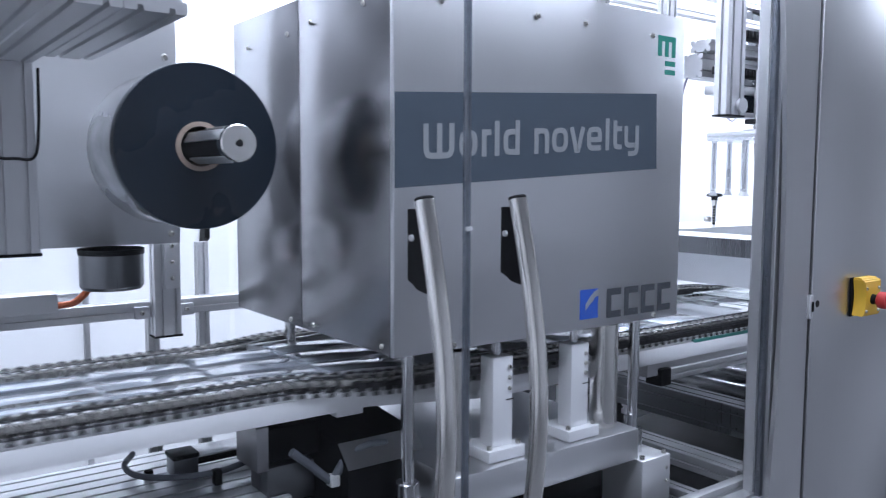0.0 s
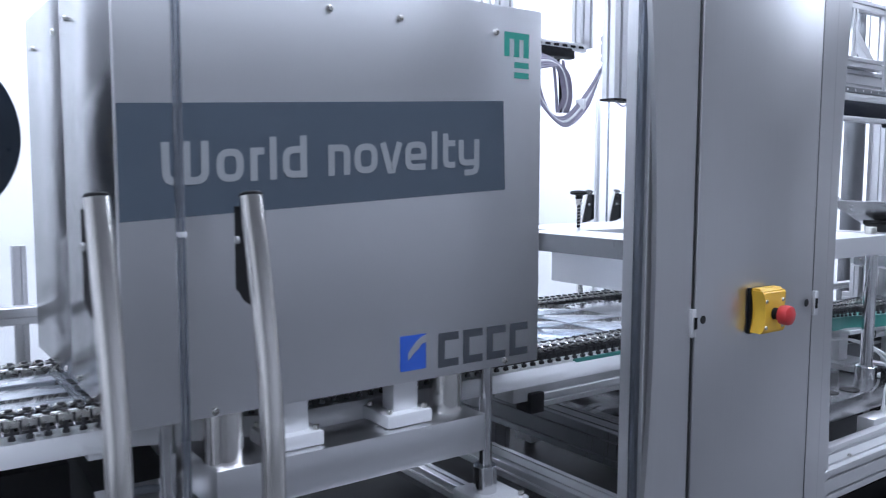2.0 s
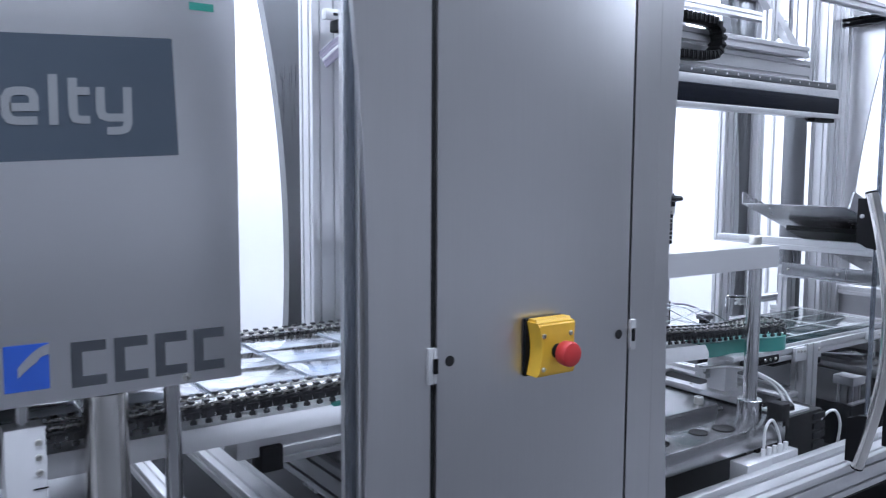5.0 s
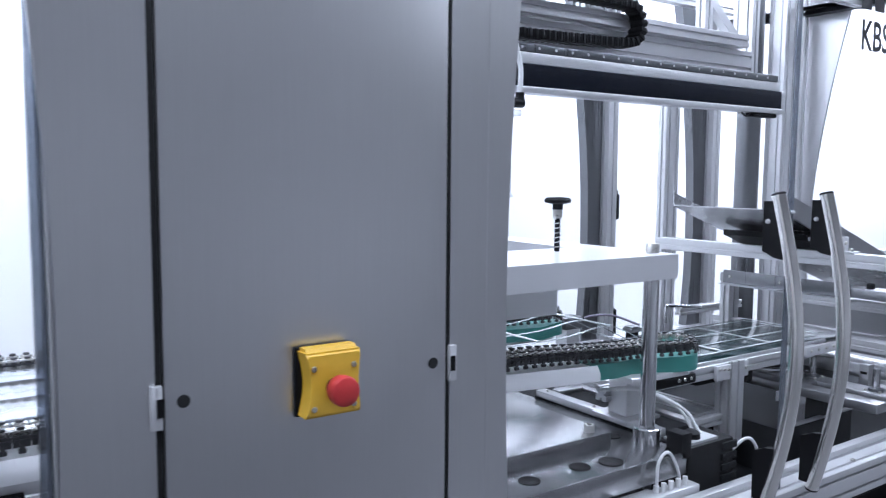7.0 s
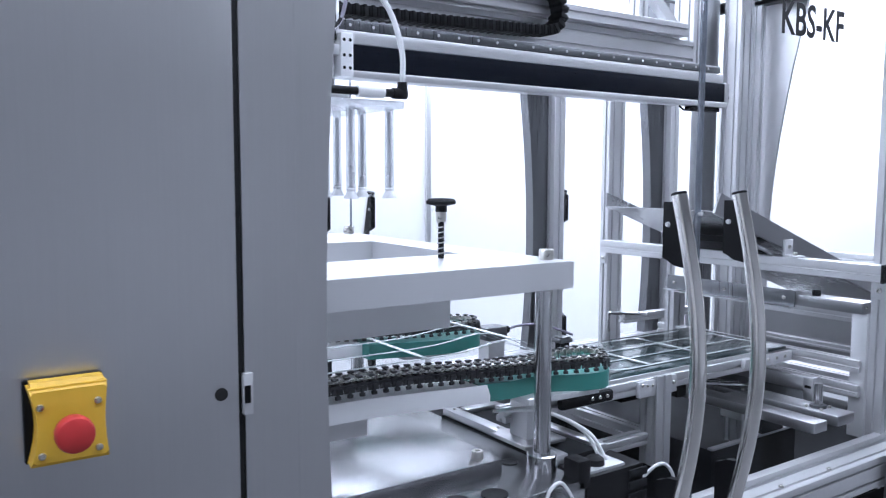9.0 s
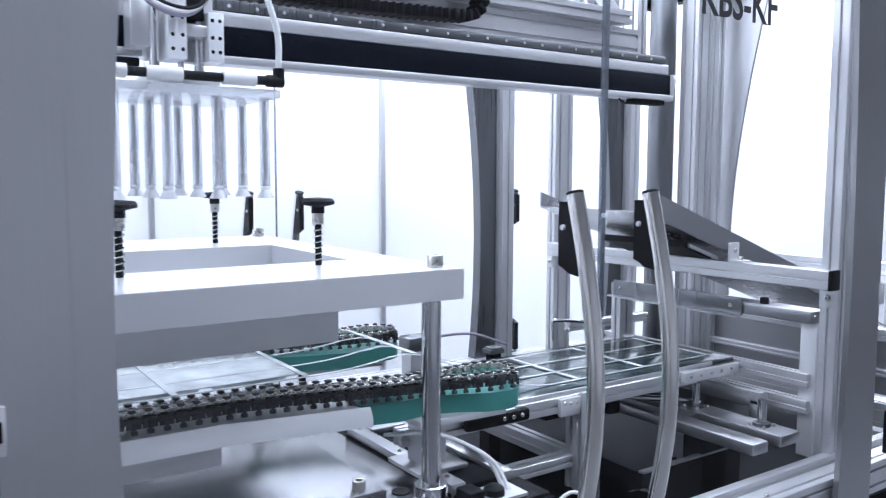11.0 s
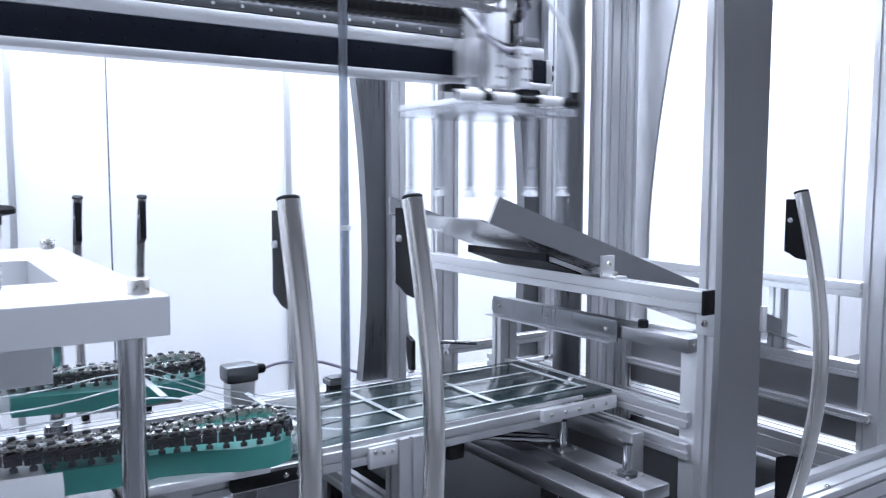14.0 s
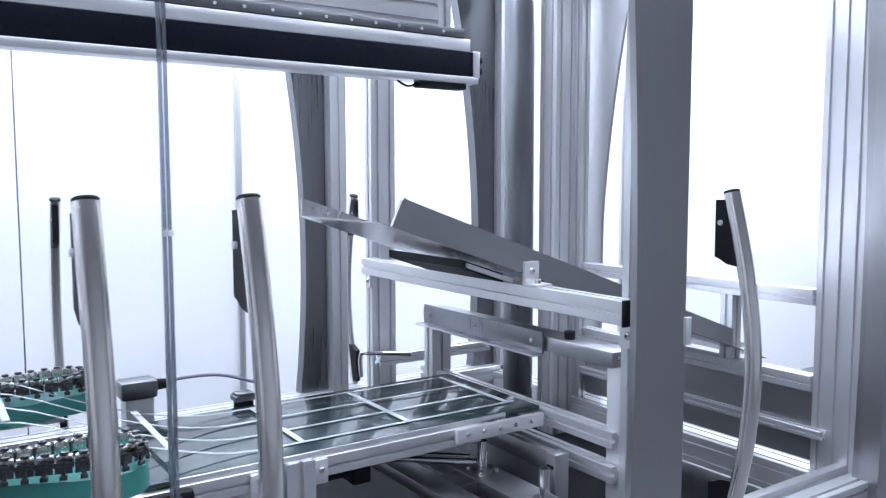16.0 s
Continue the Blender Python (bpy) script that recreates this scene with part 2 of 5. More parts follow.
def sweep(pts, r, n=10, bm=None, flat=1.0):
    own = bm or bmesh.new()
    rings = []
    for i, p in enumerate(pts):
        d = (pts[min(i + 1, len(pts) - 1)] - pts[max(i - 1, 0)]).normalized()
        ref = Vector((0.31, 0.95, 0.05))
        a = (ref - d * ref.dot(d)).normalized()
        b = d.cross(a)
        rings.append([own.verts.new(p + a * r * math.cos(2 * math.pi * k / n) + b * r * flat * math.sin(2 * math.pi * k / n)) for k in range(n)])
    for p, q in zip(rings, rings[1:]):
        for k in range(n):
            own.faces.new((p[k], p[(k + 1) % n], q[(k + 1) % n], q[k]))
    own.faces.new(rings[0])
    own.faces.new(rings[-1])
    return own


def prism(poly, axis, a0, a1, bm=None):
    """A flat outline, given in the two other axes in order, drawn out along an axis."""
    own = bm or bmesh.new()

    def put(u, v, a):
        c = [u, v]
        c.insert("xyz".index(axis), a)
        return own.verts.new(c)

    lo, hi = [put(u, v, a0) for u, v in poly], [put(u, v, a1) for u, v in poly]
    n = len(poly)
    own.faces.new(lo)
    own.faces.new(hi)
    for i in range(n):
        own.faces.new((lo[i], lo[(i + 1) % n], hi[(i + 1) % n], hi[i]))
    return own


def side_run(length, slot=0.0042, deep=0.007, pitch=0.04):
    """Places along one side of a slotted profile with its grooves."""
    count = max(1, round(length / pitch))
    out = [(0.0015, 0.0)]
    for k in range(count):
        c = length * (k + 0.5) / count
        out += [(c - slot, 0.0), (c - slot + 0.0008, deep), (c + slot - 0.0008, deep), (c + slot, 0.0)]
    return out + [(length - 0.0015, 0.0)]


def prof(axis, u0, u1, v0, v1, a0, a1, bm=None):
    """A slotted aluminium profile along an axis; u and v are the other two axes in order."""
    w, h = u1 - u0, v1 - v0
    poly = [(u0 + s, v0 + d) for s, d in side_run(w)]
    poly += [(u1 - d, v0 + s) for s, d in side_run(h)]
    poly += [(u1 - s, v1 - d) for s, d in side_run(w)]
    poly += [(u0 + d, v1 - s) for s, d in side_run(h)]
    return prism(poly, axis, a0, a1, bm)


def screw_head(p, way, r=0.006, bm=None):
    """A button-head screw with a socket."""
    return lathe(p, way, [(0, 0), (r, 0), (r, 0.25 * r), (0.8 * r, 0.62 * r), (0.48 * r, 0.75 * r), (0.42 * r, 0.3 * r), (0, 0.3 * r)], 14, bm)


def cap_screw(p, way, r=0.006, bm=None):
    return lathe(p, way, [(0, 0), (r, 0), (r, 1.25 * r), (0.9 * r, 1.4 * r), (0.52 * r, 1.4 * r), (0.5 * r, 0.7 * r), (0, 0.7 * r)], 14, bm)


def lettering(text, size, deep, bold=0.0):
    cu = bpy.data.curves.new("lettering", "FONT")
    cu.body, cu.size, cu.extrude, cu.resolution_u, cu.offset = text, size, deep, 3, bold
    tmp = new("lettering", cu)
    me = bpy.data.meshes.new_from_object(tmp.evaluated_get(bpy.context.evaluated_depsgraph_get()))
    bpy.data.objects.remove(tmp)
    bm = bmesh.new()
    bm.from_mesh(me)
    bpy.data.meshes.remove(me)
    return bm


def profile_post(name, axis, u0, u1, v0, v1, a0, a1, label, category="frame profile", group=""):
    return tagged(solid(name, prof(axis, u0, u1, v0, v1, a0, a1), ALU, (0, 0, 0), label, category), group=group)

# ---- the hall ----
solid("floor", bx(-4, 13, -4, 5, -0.1, 0), FLOOR, (0, 0, 0), "smooth grey hall floor", "floor", "structure")
solid("wall_north", bx(-4, 13, 3.47, 3.6, 0, 3), WALL, (0, 0, 0), "bright white panelled wall behind the machine", "wall", "structure")
solid("wall_south", bx(-4, 13, -3.1, -3, 0, 3), HALL, (0, 0, 0), "plain grey hall wall", "wall", "structure")
solid("wall_west", bx(-2.6, -2.5, -3, 3.47, 0, 3), WALL, (0, 0, 0), "plain white hall wall", "wall", "structure")
solid("wall_east", bx(12.4, 12.5, -3, 3.47, 0, 3), WALL, (0, 0, 0), "plain white hall wall", "wall", "structure")
solid("ceiling", bx(-4, 13, -4, 5, 3.0, 3.1), CEIL, (0, 0, 0), "plain pale grey hall ceiling", "ceiling", "structure")
for jx, jw in ((-0.3, 0.011), (0.8, 0.011), (3.045, 0.012), (4.152, 0.014), (6.514, 0.014), (8.71, 0.016), (9.08, 0.016)):
    solid("trim", bx(jx - jw, jx + jw, 3.455, 3.472, 0, 3.0, 0.002), ALU, (jx, 3.46, 0), "thin aluminium joint strip of the white wall panels", "trim", "structure")
solid("trim", bx(-2.5, 0.788, 3.46, 3.473, 0.955, 0.961), ALU, (0, 3.46, 0.9), "thin horizontal joint strip of the white wall panels", "trim", "structure")
for lx, ly, watts in LAMPS:
    half = 1.7 if lx < 6 else 1.1
    lamp = thing("ceiling_light", (lx, ly, 3.0), "long white ceiling light with a glowing diffuser", "ceiling light", "ceiling lights")
    part("frame", bx(lx - half - 0.05, lx + half + 0.05, ly - 0.29, ly + 0.29, 2.965, 3.0, 0.004), ALU, lamp)
    part("diffuser", bx(lx - half, lx + half, ly - 0.25, ly + 0.25, 2.945, 2.966, 0.004), LAMPGLOW, lamp, "glowing white diffuser")

# ---- machine base and frame ----
base = thing("machine_base", (2.2, 1.7, 0), "long dark machine base under the packaging line", "machine base")
part("lower_tray", bx(-1.6, 4.86, 1.1, 2.48, 0.50, 0.56), DARK, base, "dark painted tray")
part("plinth", bx(-1.6, 4.86, 1.06, 2.52, 0.0, 0.5), DARK, base, "dark plinth panels")
part("front_sill", prof("x", 1.03, 1.11, 0.62, 0.70, -1.6, 4.86), ALU, base, "slotted aluminium sill")
part("sill_rail", bx(-1.6, 4.86, 1.095, 1.12, 0.70, 0.716, 0.002), ALU, base, "thin guide rail on the sill")
part("rear_sill", prof("x", 2.46, 2.54, 0.62, 0.70, -1.6, 4.86), ALU, base, "slotted aluminium sill")
part("end_sill", prof("y", 4.78, 4.86, 0.60, 0.68, 1.11, 2.46), ALU, base, "slotted aluminium sill")
for sx in (2.55, 3.55, 3.75, 4.45):
    part("sill_screw", screw_head((sx, 1.055, 0.70), (0, 0, 1), 0.007), CLIP, base)
roof = thing("roof_frame", (2.0, 1.7, 2.3), "slotted aluminium roof frame over the machine", "machine frame")
for y0 in (1.05, 1.40, 1.84, 2.465):
    part("long_beam", prof("x", y0, y0 + 0.045, 2.3, 2.345, -1.6, 4.87), ALU, roof)
for x0 in (-1.6, 0.2, 1.66, 2.45, 4.8):
    part("cross_beam", prof("y", x0, x0 + 0.045, 2.346, 2.391, 1.05, 2.51), ALU, roof)
for y0 in (1.06, 2.46):
    part("end_post", prof("z", -1.6, -1.55, y0, y0 + 0.05, 0.56, 2.3), ALU, roof)


def curved_cover(name, parent, xa, xb, zc, ka, kb, y0, y1, z0, z1, lean=0.0, skin=None):
    """A sheet cover whose upright edges bow inwards about the height zc."""
    zs = [z0 + (z1 - z0) * i / 24 for i in range(25)]
    left = [(xa - ka * (z - zc) ** 2, z) for z in zs]
    right = [(xb + kb * (z - zc) ** 2, z) for z in zs]
    bm = prism(left + right[::-1], "y", y0, y1)
    for v in bm.verts:
        v.co.y += lean * max(0.0, v.co.x - xa)
    return part(name, bm, skin or STEEL, parent, "brushed stainless cover with bowed edges")


# the control cabinet
cab = thing("control_cabinet", (2.03, 1.15, 0), "brushed stainless control cabinet column with a narrow locked door", "cabinet")
part("carcass", bx(1.80, 2.30, 1.045, 1.15, 0.0, 2.3), STEEL, cab)
part("inner_wall", bx(1.745, 2.335, 1.0215, 1.045, 0.0, 2.3), STEEL, cab)
curved_cover("left_cover", cab, 1.706, 1.813, 1.2, 0.11, 0.0, 1.008, 1.0195, 0.02, 2.3)
curved_cover("right_cover", cab, 2.2525, 2.382, 1.2, 0.0, 0.1, 1.008, 1.0195, 0.02, 2.3, 0.17)
part("door", bx(1.8225, 2.2435, 1.004, 1.0195, 0.02, 2.3, 0.003), STEEL, cab, "tall brushed stainless door with thin dark gaps")
for gx in (1.8178, 2.248):
    part("door_gap", bx(gx - 0.0042, gx + 0.0042, 1.012, 1.0195, 0.02, 2.3), RUBBER, cab, "thin black gap beside the door")
for hx, s in ((1.8155, -1), (2.2515, 1)):
    hb = bx(hx - 0.002 if s < 0 else hx - 0.004, hx + 0.004 if s < 0 else hx + 0.009, 0.999, 1.008, 1.105, 1.16, 0.001)
    if s < 0:
        bx(hx - 0.010, hx - 0.002, 0.9995, 1.008, 1.105, 1.16, 0.001, hb)
    hinge = part("hinge", hb, PLATE, cab, "small bright hinge clip")
    part("hinge_slot", bx(hx - 0.003, hx + 0.005, 0.9975, 0.999, 1.121, 1.144), BLACK, hinge)
for kx in (1.846, 2.2195):
    lk = part("lock", lathe((kx, 1.0045, 1.136), (0, -1, 0), [(0, 0), (0.0085, 0), (0.0085, 0.0012), (0.0075, 0.0015), (0, 0.0008)], 20), RUBBER, cab, "round dark lock hole")
post = thing("corner_post", (1.66, 1.1, 0), "slotted aluminium corner post beside the cabinet", "frame profile", "front posts")
part("profile", prof("z", 1.702, 1.742, 1.0285, 1.087, 0.56, 2.3), ALU, post)
part("edge_strip", bx(1.688, 1.701, 1.035, 1.05, 0.7, 2.3, 0.002), EDGE, post, "clear door seal strip")

# emergency stop
est = thing("emergency_stop", (2.036, 1.0, 1.139), "yellow emergency stop box with a red mushroom button", "emergency stop")
side = [(1.9955 + 0.0075 * math.sin(math.pi * i / 12), 1.095 + 0.088 * i / 12) for i in range(13)]
side2 = [(2.0765 - 0.0035 * math.sin(math.pi * i / 12), 1.095 + 0.088 * i / 12) for i in range(13)]
part("back_plate", bx(1.993, 2.077, 0.997, 1.0045, 1.0915, 1.187, 0.002), BLACK, est, "black rubber backing")
yb = prism(side + side2[::-1], "y", 0.968, 0.997)
bmesh.ops.bevel(yb, geom=[e for e in yb.edges if abs(e.verts[0].co.y - 0.968) < 1e-4 and abs(e.verts[1].co.y - 0.968) < 1e-4], offset=0.004, segments=3, affect="EDGES")
part("enclosure", yb, YELLOW, est)
part("top_cap", prism([(0.9685, 1.172), (0.980, 1.1875), (0.997, 1.1875), (0.997, 1.172)], "x", 1.999, 2.074), YELLOW, est, "sloping yellow top edge")
for ex in (2.0065, 2.0655):
    for ez in (1.1075, 1.162):
        part("screw", screw_head((ex, 0.9685, ez), (0, -1, 0), 0.0042), CLIP, est)
part("collar", cy((2.036, 0.969, 1.135), (2.036, 0.952, 1.135), 0.0125, 0.0115), DARK, est, "black button collar")
part("button", lathe((2.036, 0.955, 1.135), (0, -1, 0), [(0, 0), (0.0145, 0), (0.0195, 0.003), (0.0205, 0.010), (0.0205, 0.018), (0.019, 0.0225), (0.0145, 0.0245), (0, 0.0255)], 36), RED, est, "red mushroom button")


# front glass doors with bowed bar handles
def bar_handle(parent, x, glass_y, out, top=1.389, bottom=0.698):
    """The tube bows away from the glass; out is -1 or 1."""
    pts = []
    for i in range(25):
        s = i / 24
        z = top + (bottom - top) * s
        y = glass_y + out * (0.026 + 0.057 * math.sin(math.pi * s))
        pts.append(Vector((x, y, z)))
    tube = part("handle", sweep(pts, 0.0152, 22), TUBE, parent, "bowed satin stainless bar handle")
    for p, d in ((pts[0], pts[0] - pts[1]), (pts[-1], pts[-1] - pts[-2])):
        d = d.normalized()
        part("end_cap", lathe(p - d * 0.0005, d, [(0, 0), (0.0151, 0), (0.0151, 0.0035), (0.0135, 0.0055), (0, 0.006)], 22), BLACK, tube, "black end cap")
    for z0, z1, flip in ((top - 0.013, top - 0.137, 1), (0.711, 0.835, -1)):
        poly = [(glass_y, z0), (glass_y + out * 0.024, z0)]
        for i in range(7):
            s = i / 6
            zz = z0 + (z1 - z0) * s
            poly.append((glass_y + out * (0.026 + 0.057 * math.sin(math.pi * (top - zz) / (top - bottom)) - 0.004), zz))
        poly += [(glass_y + out * 0.026, z1 + flip * 0.004), (glass_y + out * 0.012, z1 + flip * 0.012), (glass_y, z1 + flip * 0.016)]
        mount = part("mount", prism(poly, "x", x - 0.0125, x + 0.004), BLACK, tube, "black plastic mounting wedge")
        if flip > 0:
            part("pin", lathe((x - 0.0125, glass_y + out * 0.012, top - 0.056), (-1, 0, 0), [(0, 0), (0.0055, 0), (0.0045, 0.004), (0, 0.005)], 12), CUP, tube, "small pale stop")


def glass_door(name, x0, x1, y, handle_x, out, seal, label, group):
    d = thing(name, ((x0 + x1) / 2, y, 0.7), label, "glass door", group)
    pane = part("pane", bx(x0, x1, y, y + 0.006, 0.705, 2.3), GLASS, d, "clear glass pane")
    pane.visible_shadow = False
    if seal:
        for sx in seal:
            sl = part("edge_seal", bx(sx - 0.0022, sx + 0.0022, y - 0.001, y + 0.008, 0.705, 2.3, 0.001), EDGE, d, "clear edge seal")
            sl.visible_shadow = False
            part("seal_pin", lathe((sx, y - 0.002, 1.342), (0, -1, 0), [(0, 0), (0.004, 0), (0.004, 0.002), (0, 0.003)], 12), CUP, d, "small clear stop")
    if handle_x:
        bar_handle(d, handle_x, y if out < 0 else y + 0.006, out, 1.352 if out > 0 else 1.381 if x0 > 2 else 1.389)
    return d


FRONT = "front glass doors"
glass_door("glass_door", 0.02, 0.832, 1.043, 0.736, -1, [0.8362], "clear glass machine door with a bowed bar handle", FRONT)
glass_door("glass_door", 0.844, 1.687, 1.043, 0.921, -1, [0.8425], "clear glass machine door with a bowed bar handle", FRONT)
glass_door("glass_door", 2.385, 3.202, 1.043, 3.113, -1, [3.2035], "clear glass machine door with a bowed bar handle", FRONT)
dD = glass_door("glass_door", 3.214, 4.04, 1.043, 3.298, -1, [3.2098], "clear glass machine door with lettering and a bar handle", FRONT)
glass_door("glass_door", 4.125, 4.775, 1.043, 4.236, -1, None, "clear glass machine end door with a bowed bar handle", FRONT)
kb = lettering("KBS-KF", 0.098, 0.0003, 0.0018)
kb.transform(Matrix.LocRotScale((3.452, 1.041, 1.722), Euler((radians(90), 0, 0)), (0.80, 1, 1)))
part("lettering", kb, BLACKINK, dD, "black machine type lettering")
lb = bmesh.new()
for i in range(4):
    bx(3.452 + i * 0.058, 3.452 + i * 0.058 + 0.042, 1.0405, 1.042, 1.815, 1.87, 0.0, lb)
part("logo_bars", lb, BLACKINK, dD, "plain black logo bars")

# end columns at the front
for px0, px1, py1, xa, xb, thick in ((4.082, 4.122, 1.145, 3.975, 4.102, 1.022), (4.812, 4.862, 1.19, 4.804, 4.87, 1.07)):
    col = thing("front_column", (xa, 1.06, 0), "slotted aluminium column with a bowed stainless cover", "machine column", "front posts")
    part("profile", prof("z", px0, px1, 1.10 if thick < 1.05 else 1.0705, py1, 0.56, 2.3), ALU, col)
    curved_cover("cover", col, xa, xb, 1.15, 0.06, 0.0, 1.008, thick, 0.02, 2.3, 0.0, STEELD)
    if thick < 1.05:
        part("stay", bx(4.085, 4.12, 1.022, 1.10, 1.95, 2.0, 0.002), ALU, col)
        part("stay", bx(4.085, 4.12, 1.022, 1.10, 0.62, 0.67, 0.002), ALU, col)
    part("hinge", bx(xb - 0.006, xb + 0.007, 1.0, 1.008, 1.11, 1.16, 0.001), PLATE, col, "small bright hinge clip")

# rear doors and columns
RG = 2.50
for x0, x1, hx in ((-0.65, 1.02, 0.958), (1.04, 1.67, None), (2.38, 3.194, 3.117), (3.202, 4.0, 3.293), (4.175, 4.70, 4.228)):
    glass_door("rear_glass_door", x0, x1, RG, hx, 1, [x1 + 0.004] if x1 == 3.194 else None, "clear glass rear machine door", "rear glass doors")
for x0 in (-0.168, 1.635, 2.257, 4.033, 4.738):
    col = thing("rear_column", (x0 + 0.06, 2.4, 0), "slotted aluminium rear column with a bowed stainless cover", "machine column", "rear columns")
    part("profile", prof("z", x0 + 0.075, x0 + 0.132, 2.46, 2.518, 0.56, 2.3), ALU, col)
    # backlit by the white wall: the cover's shade is put into its darker steel
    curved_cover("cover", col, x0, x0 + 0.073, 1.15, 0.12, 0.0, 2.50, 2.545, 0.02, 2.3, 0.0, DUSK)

# inner posts and end frame
ip = "inner posts"
profile_post("inner_post", "z", 2.07, 2.15, 1.93, 2.01, 0.56, 2.3, "heavy slotted aluminium inner post", group=ip)
profile_post("inner_post", "z", 2.155, 2.235, 2.12, 2.16, 0.56, 2.3, "wide slotted aluminium inner post behind the cabinet", group=ip)
profile_post("inner_post", "z", 4.075, 4.155, 2.125, 2.165, 0.56, 2.0, "wide slotted aluminium post carrying the discharge bar", group=ip)
profile_post("inner_post", "z", 4.70, 4.785, 2.03, 2.11, 0.56, 2.3, "heavy slotted aluminium corner post", group=ip)
profile_post("inner_post", "z", 4.785, 4.82, 2.0, 2.04, 0.56, 2.3, "slotted aluminium corner post", group=ip)
solid("column_shroud", cy((4.655, 2.16, 0.56), (4.655, 2.16, 2.3), 0.05, n=32), DUSK, (4.655, 2.16, 0.56), "round dark stainless shroud beside the corner post", "shroud")
sc = thing("side_cover", (4.87, 2.05, 0.5), "tapered stainless side cover at the machine end", "machine cover")
zs = [0.56 + 1.74 * i / 20 for i in range(21)]
part("panel", prism([(1.975 - 0.0 * z, z) for z in (0.56,)] + [(1.985 - 0.16 * max(0, z - 1.2) ** 1.6, z) for z in zs] + [(2.09, 2.3), (2.09, 0.56)], "x", 4.865, 4.875), STEEL, sc)
for z0 in (1.095, 0.878):
    profile_post("end_rail", "y", 4.80, 4.84, z0, z0 + 0.04, 1.19, 2.03, "horizontal slotted aluminium rail of the machine end", group="end rails")
solid("end_screen", bx(4.815, 4.825, 1.19, 2.03, 0.70, 0.878), STEELD, (4.82, 1.6, 0.7), "low stainless end panel below the rail", "machine panel")
profile_post("end_post", "z", 4.80, 4.84, 1.42, 1.46, 0.918, 1.095, "short slotted aluminium upright of the machine end", group="end rails")
for z0 in (0.765,):
    profile_post("low_rail", "y", 4.79, 4.8145, z0, z0 + 0.022, 1.15, 2.02, "thin aluminium rail at the machine end", group="end rails")

# ---- station one: sealing press ----
press = thing("sealing_press_housing", (1.196, 1.55, 1.107), "large brushed stainless press housing with printed front", "press housing")
HX0, HX1, HY0, HY1, HZ0, HZ1 = 0.804, 1.592, 1.204, 1.90, 1.107, 1.785
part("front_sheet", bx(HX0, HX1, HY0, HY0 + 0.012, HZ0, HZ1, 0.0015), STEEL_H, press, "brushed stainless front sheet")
# left sheets: same stainless as the rest, with the side's shade in the colour
part("left_sheet", bx(HX0 + 0.001, HX0 + 0.012, HY0 + 0.0125, 1.5585, HZ0 + 0.001, HZ1 - 0.001, 0.001), SHADED_SIDE, press)
part("left_sheet", bx(HX0 + 0.001, HX0 + 0.012, 1.5615, HY1, HZ0 + 0.001, HZ1 - 0.001, 0.001), SHADED_SIDE, press)
part("right_sheet", bx(HX1 - 0.012, HX1 - 0.001, HY0 + 0.0125, HY1, HZ0 + 0.001, HZ1 - 0.001, 0.001), STEEL, press)
part("rear_sheet", bx(HX0 + 0.0125, HX1 - 0.0125, HY1 - 0.012, HY1, HZ0 + 0.001, HZ1 - 0.001), STEEL, press)
part("top_sheet", bx(HX0 + 0.0125, HX1 - 0.0125, HY0 + 0.0125, HY1 - 0.0125, HZ1 - 0.012, HZ1 - 0.001), STEEL, press)
part("inner_plate", bx(HX0 + 0.02, HX1 - 0.02, HY0 + 0.09, HY1 - 0.06, HZ0 + 0.03, HZ0 + 0.07), DARK, press, "dark press plate inside")
band = prism([(0.8055, 1.405), (1.503, 1.446), (1.497, 1.611), (0.8055, 1.569)], "y", HY0 - 0.0006, HY0 + 0.001)
bnd = part("printed_band", band, SLATE, press, "slate grey printed band")


def stroke(pts, w, y0, y1, place, bm):
    """A flat bar of one width that follows a line of (x, height), with mitred bends."""
    P = [Vector(p) for p in pts]
    side = []
    for k, p in enumerate(P):
        d0 = (p - P[k - 1]).normalized() if k else (P[1] - P[0]).normalized()
        d1 = (P[k + 1] - p).normalized() if k < len(P) - 1 else d0
        m = Vector((-(d0.y + d1.y), d0.x + d1.x)).normalized()
        side.append(m * (0.5 * w / max(0.5, m.dot(Vector((-d0.y, d0.x))))))
    rows = [[bm.verts.new((*place(*q)[:1], y, place(*q)[1])) for q in ((p + n), (p - n)) for y in (y0, y1)] for p, n in zip(P, side)]
    for a, b in zip(rows, rows[1:]):
        for u, v in ((0, 1), (1, 3), (3, 2), (2, 0)):
            bm.faces.new((a[u], b[u], b[v], a[v]))
    bm.faces.new([rows[0][i] for i in (0, 1, 3, 2)])
    bm.faces.new([rows[-1][i] for i in (0, 1, 3, 2)])


def bowl(cx, rx, low=0.006, top=0.0445):
    """A closed squarish oval."""
    mid, ry, out = (low + top) / 2, (top - low) / 2, []
    for i in range(25):
        a = 2 * math.pi * i / 24
        c, q = math.cos(a), math.sin(a)
        out.append((cx + rx * math.copysign(abs(c) ** 0.72, c), mid + ry * math.copysign(abs(q) ** 0.72, q)))
    return out


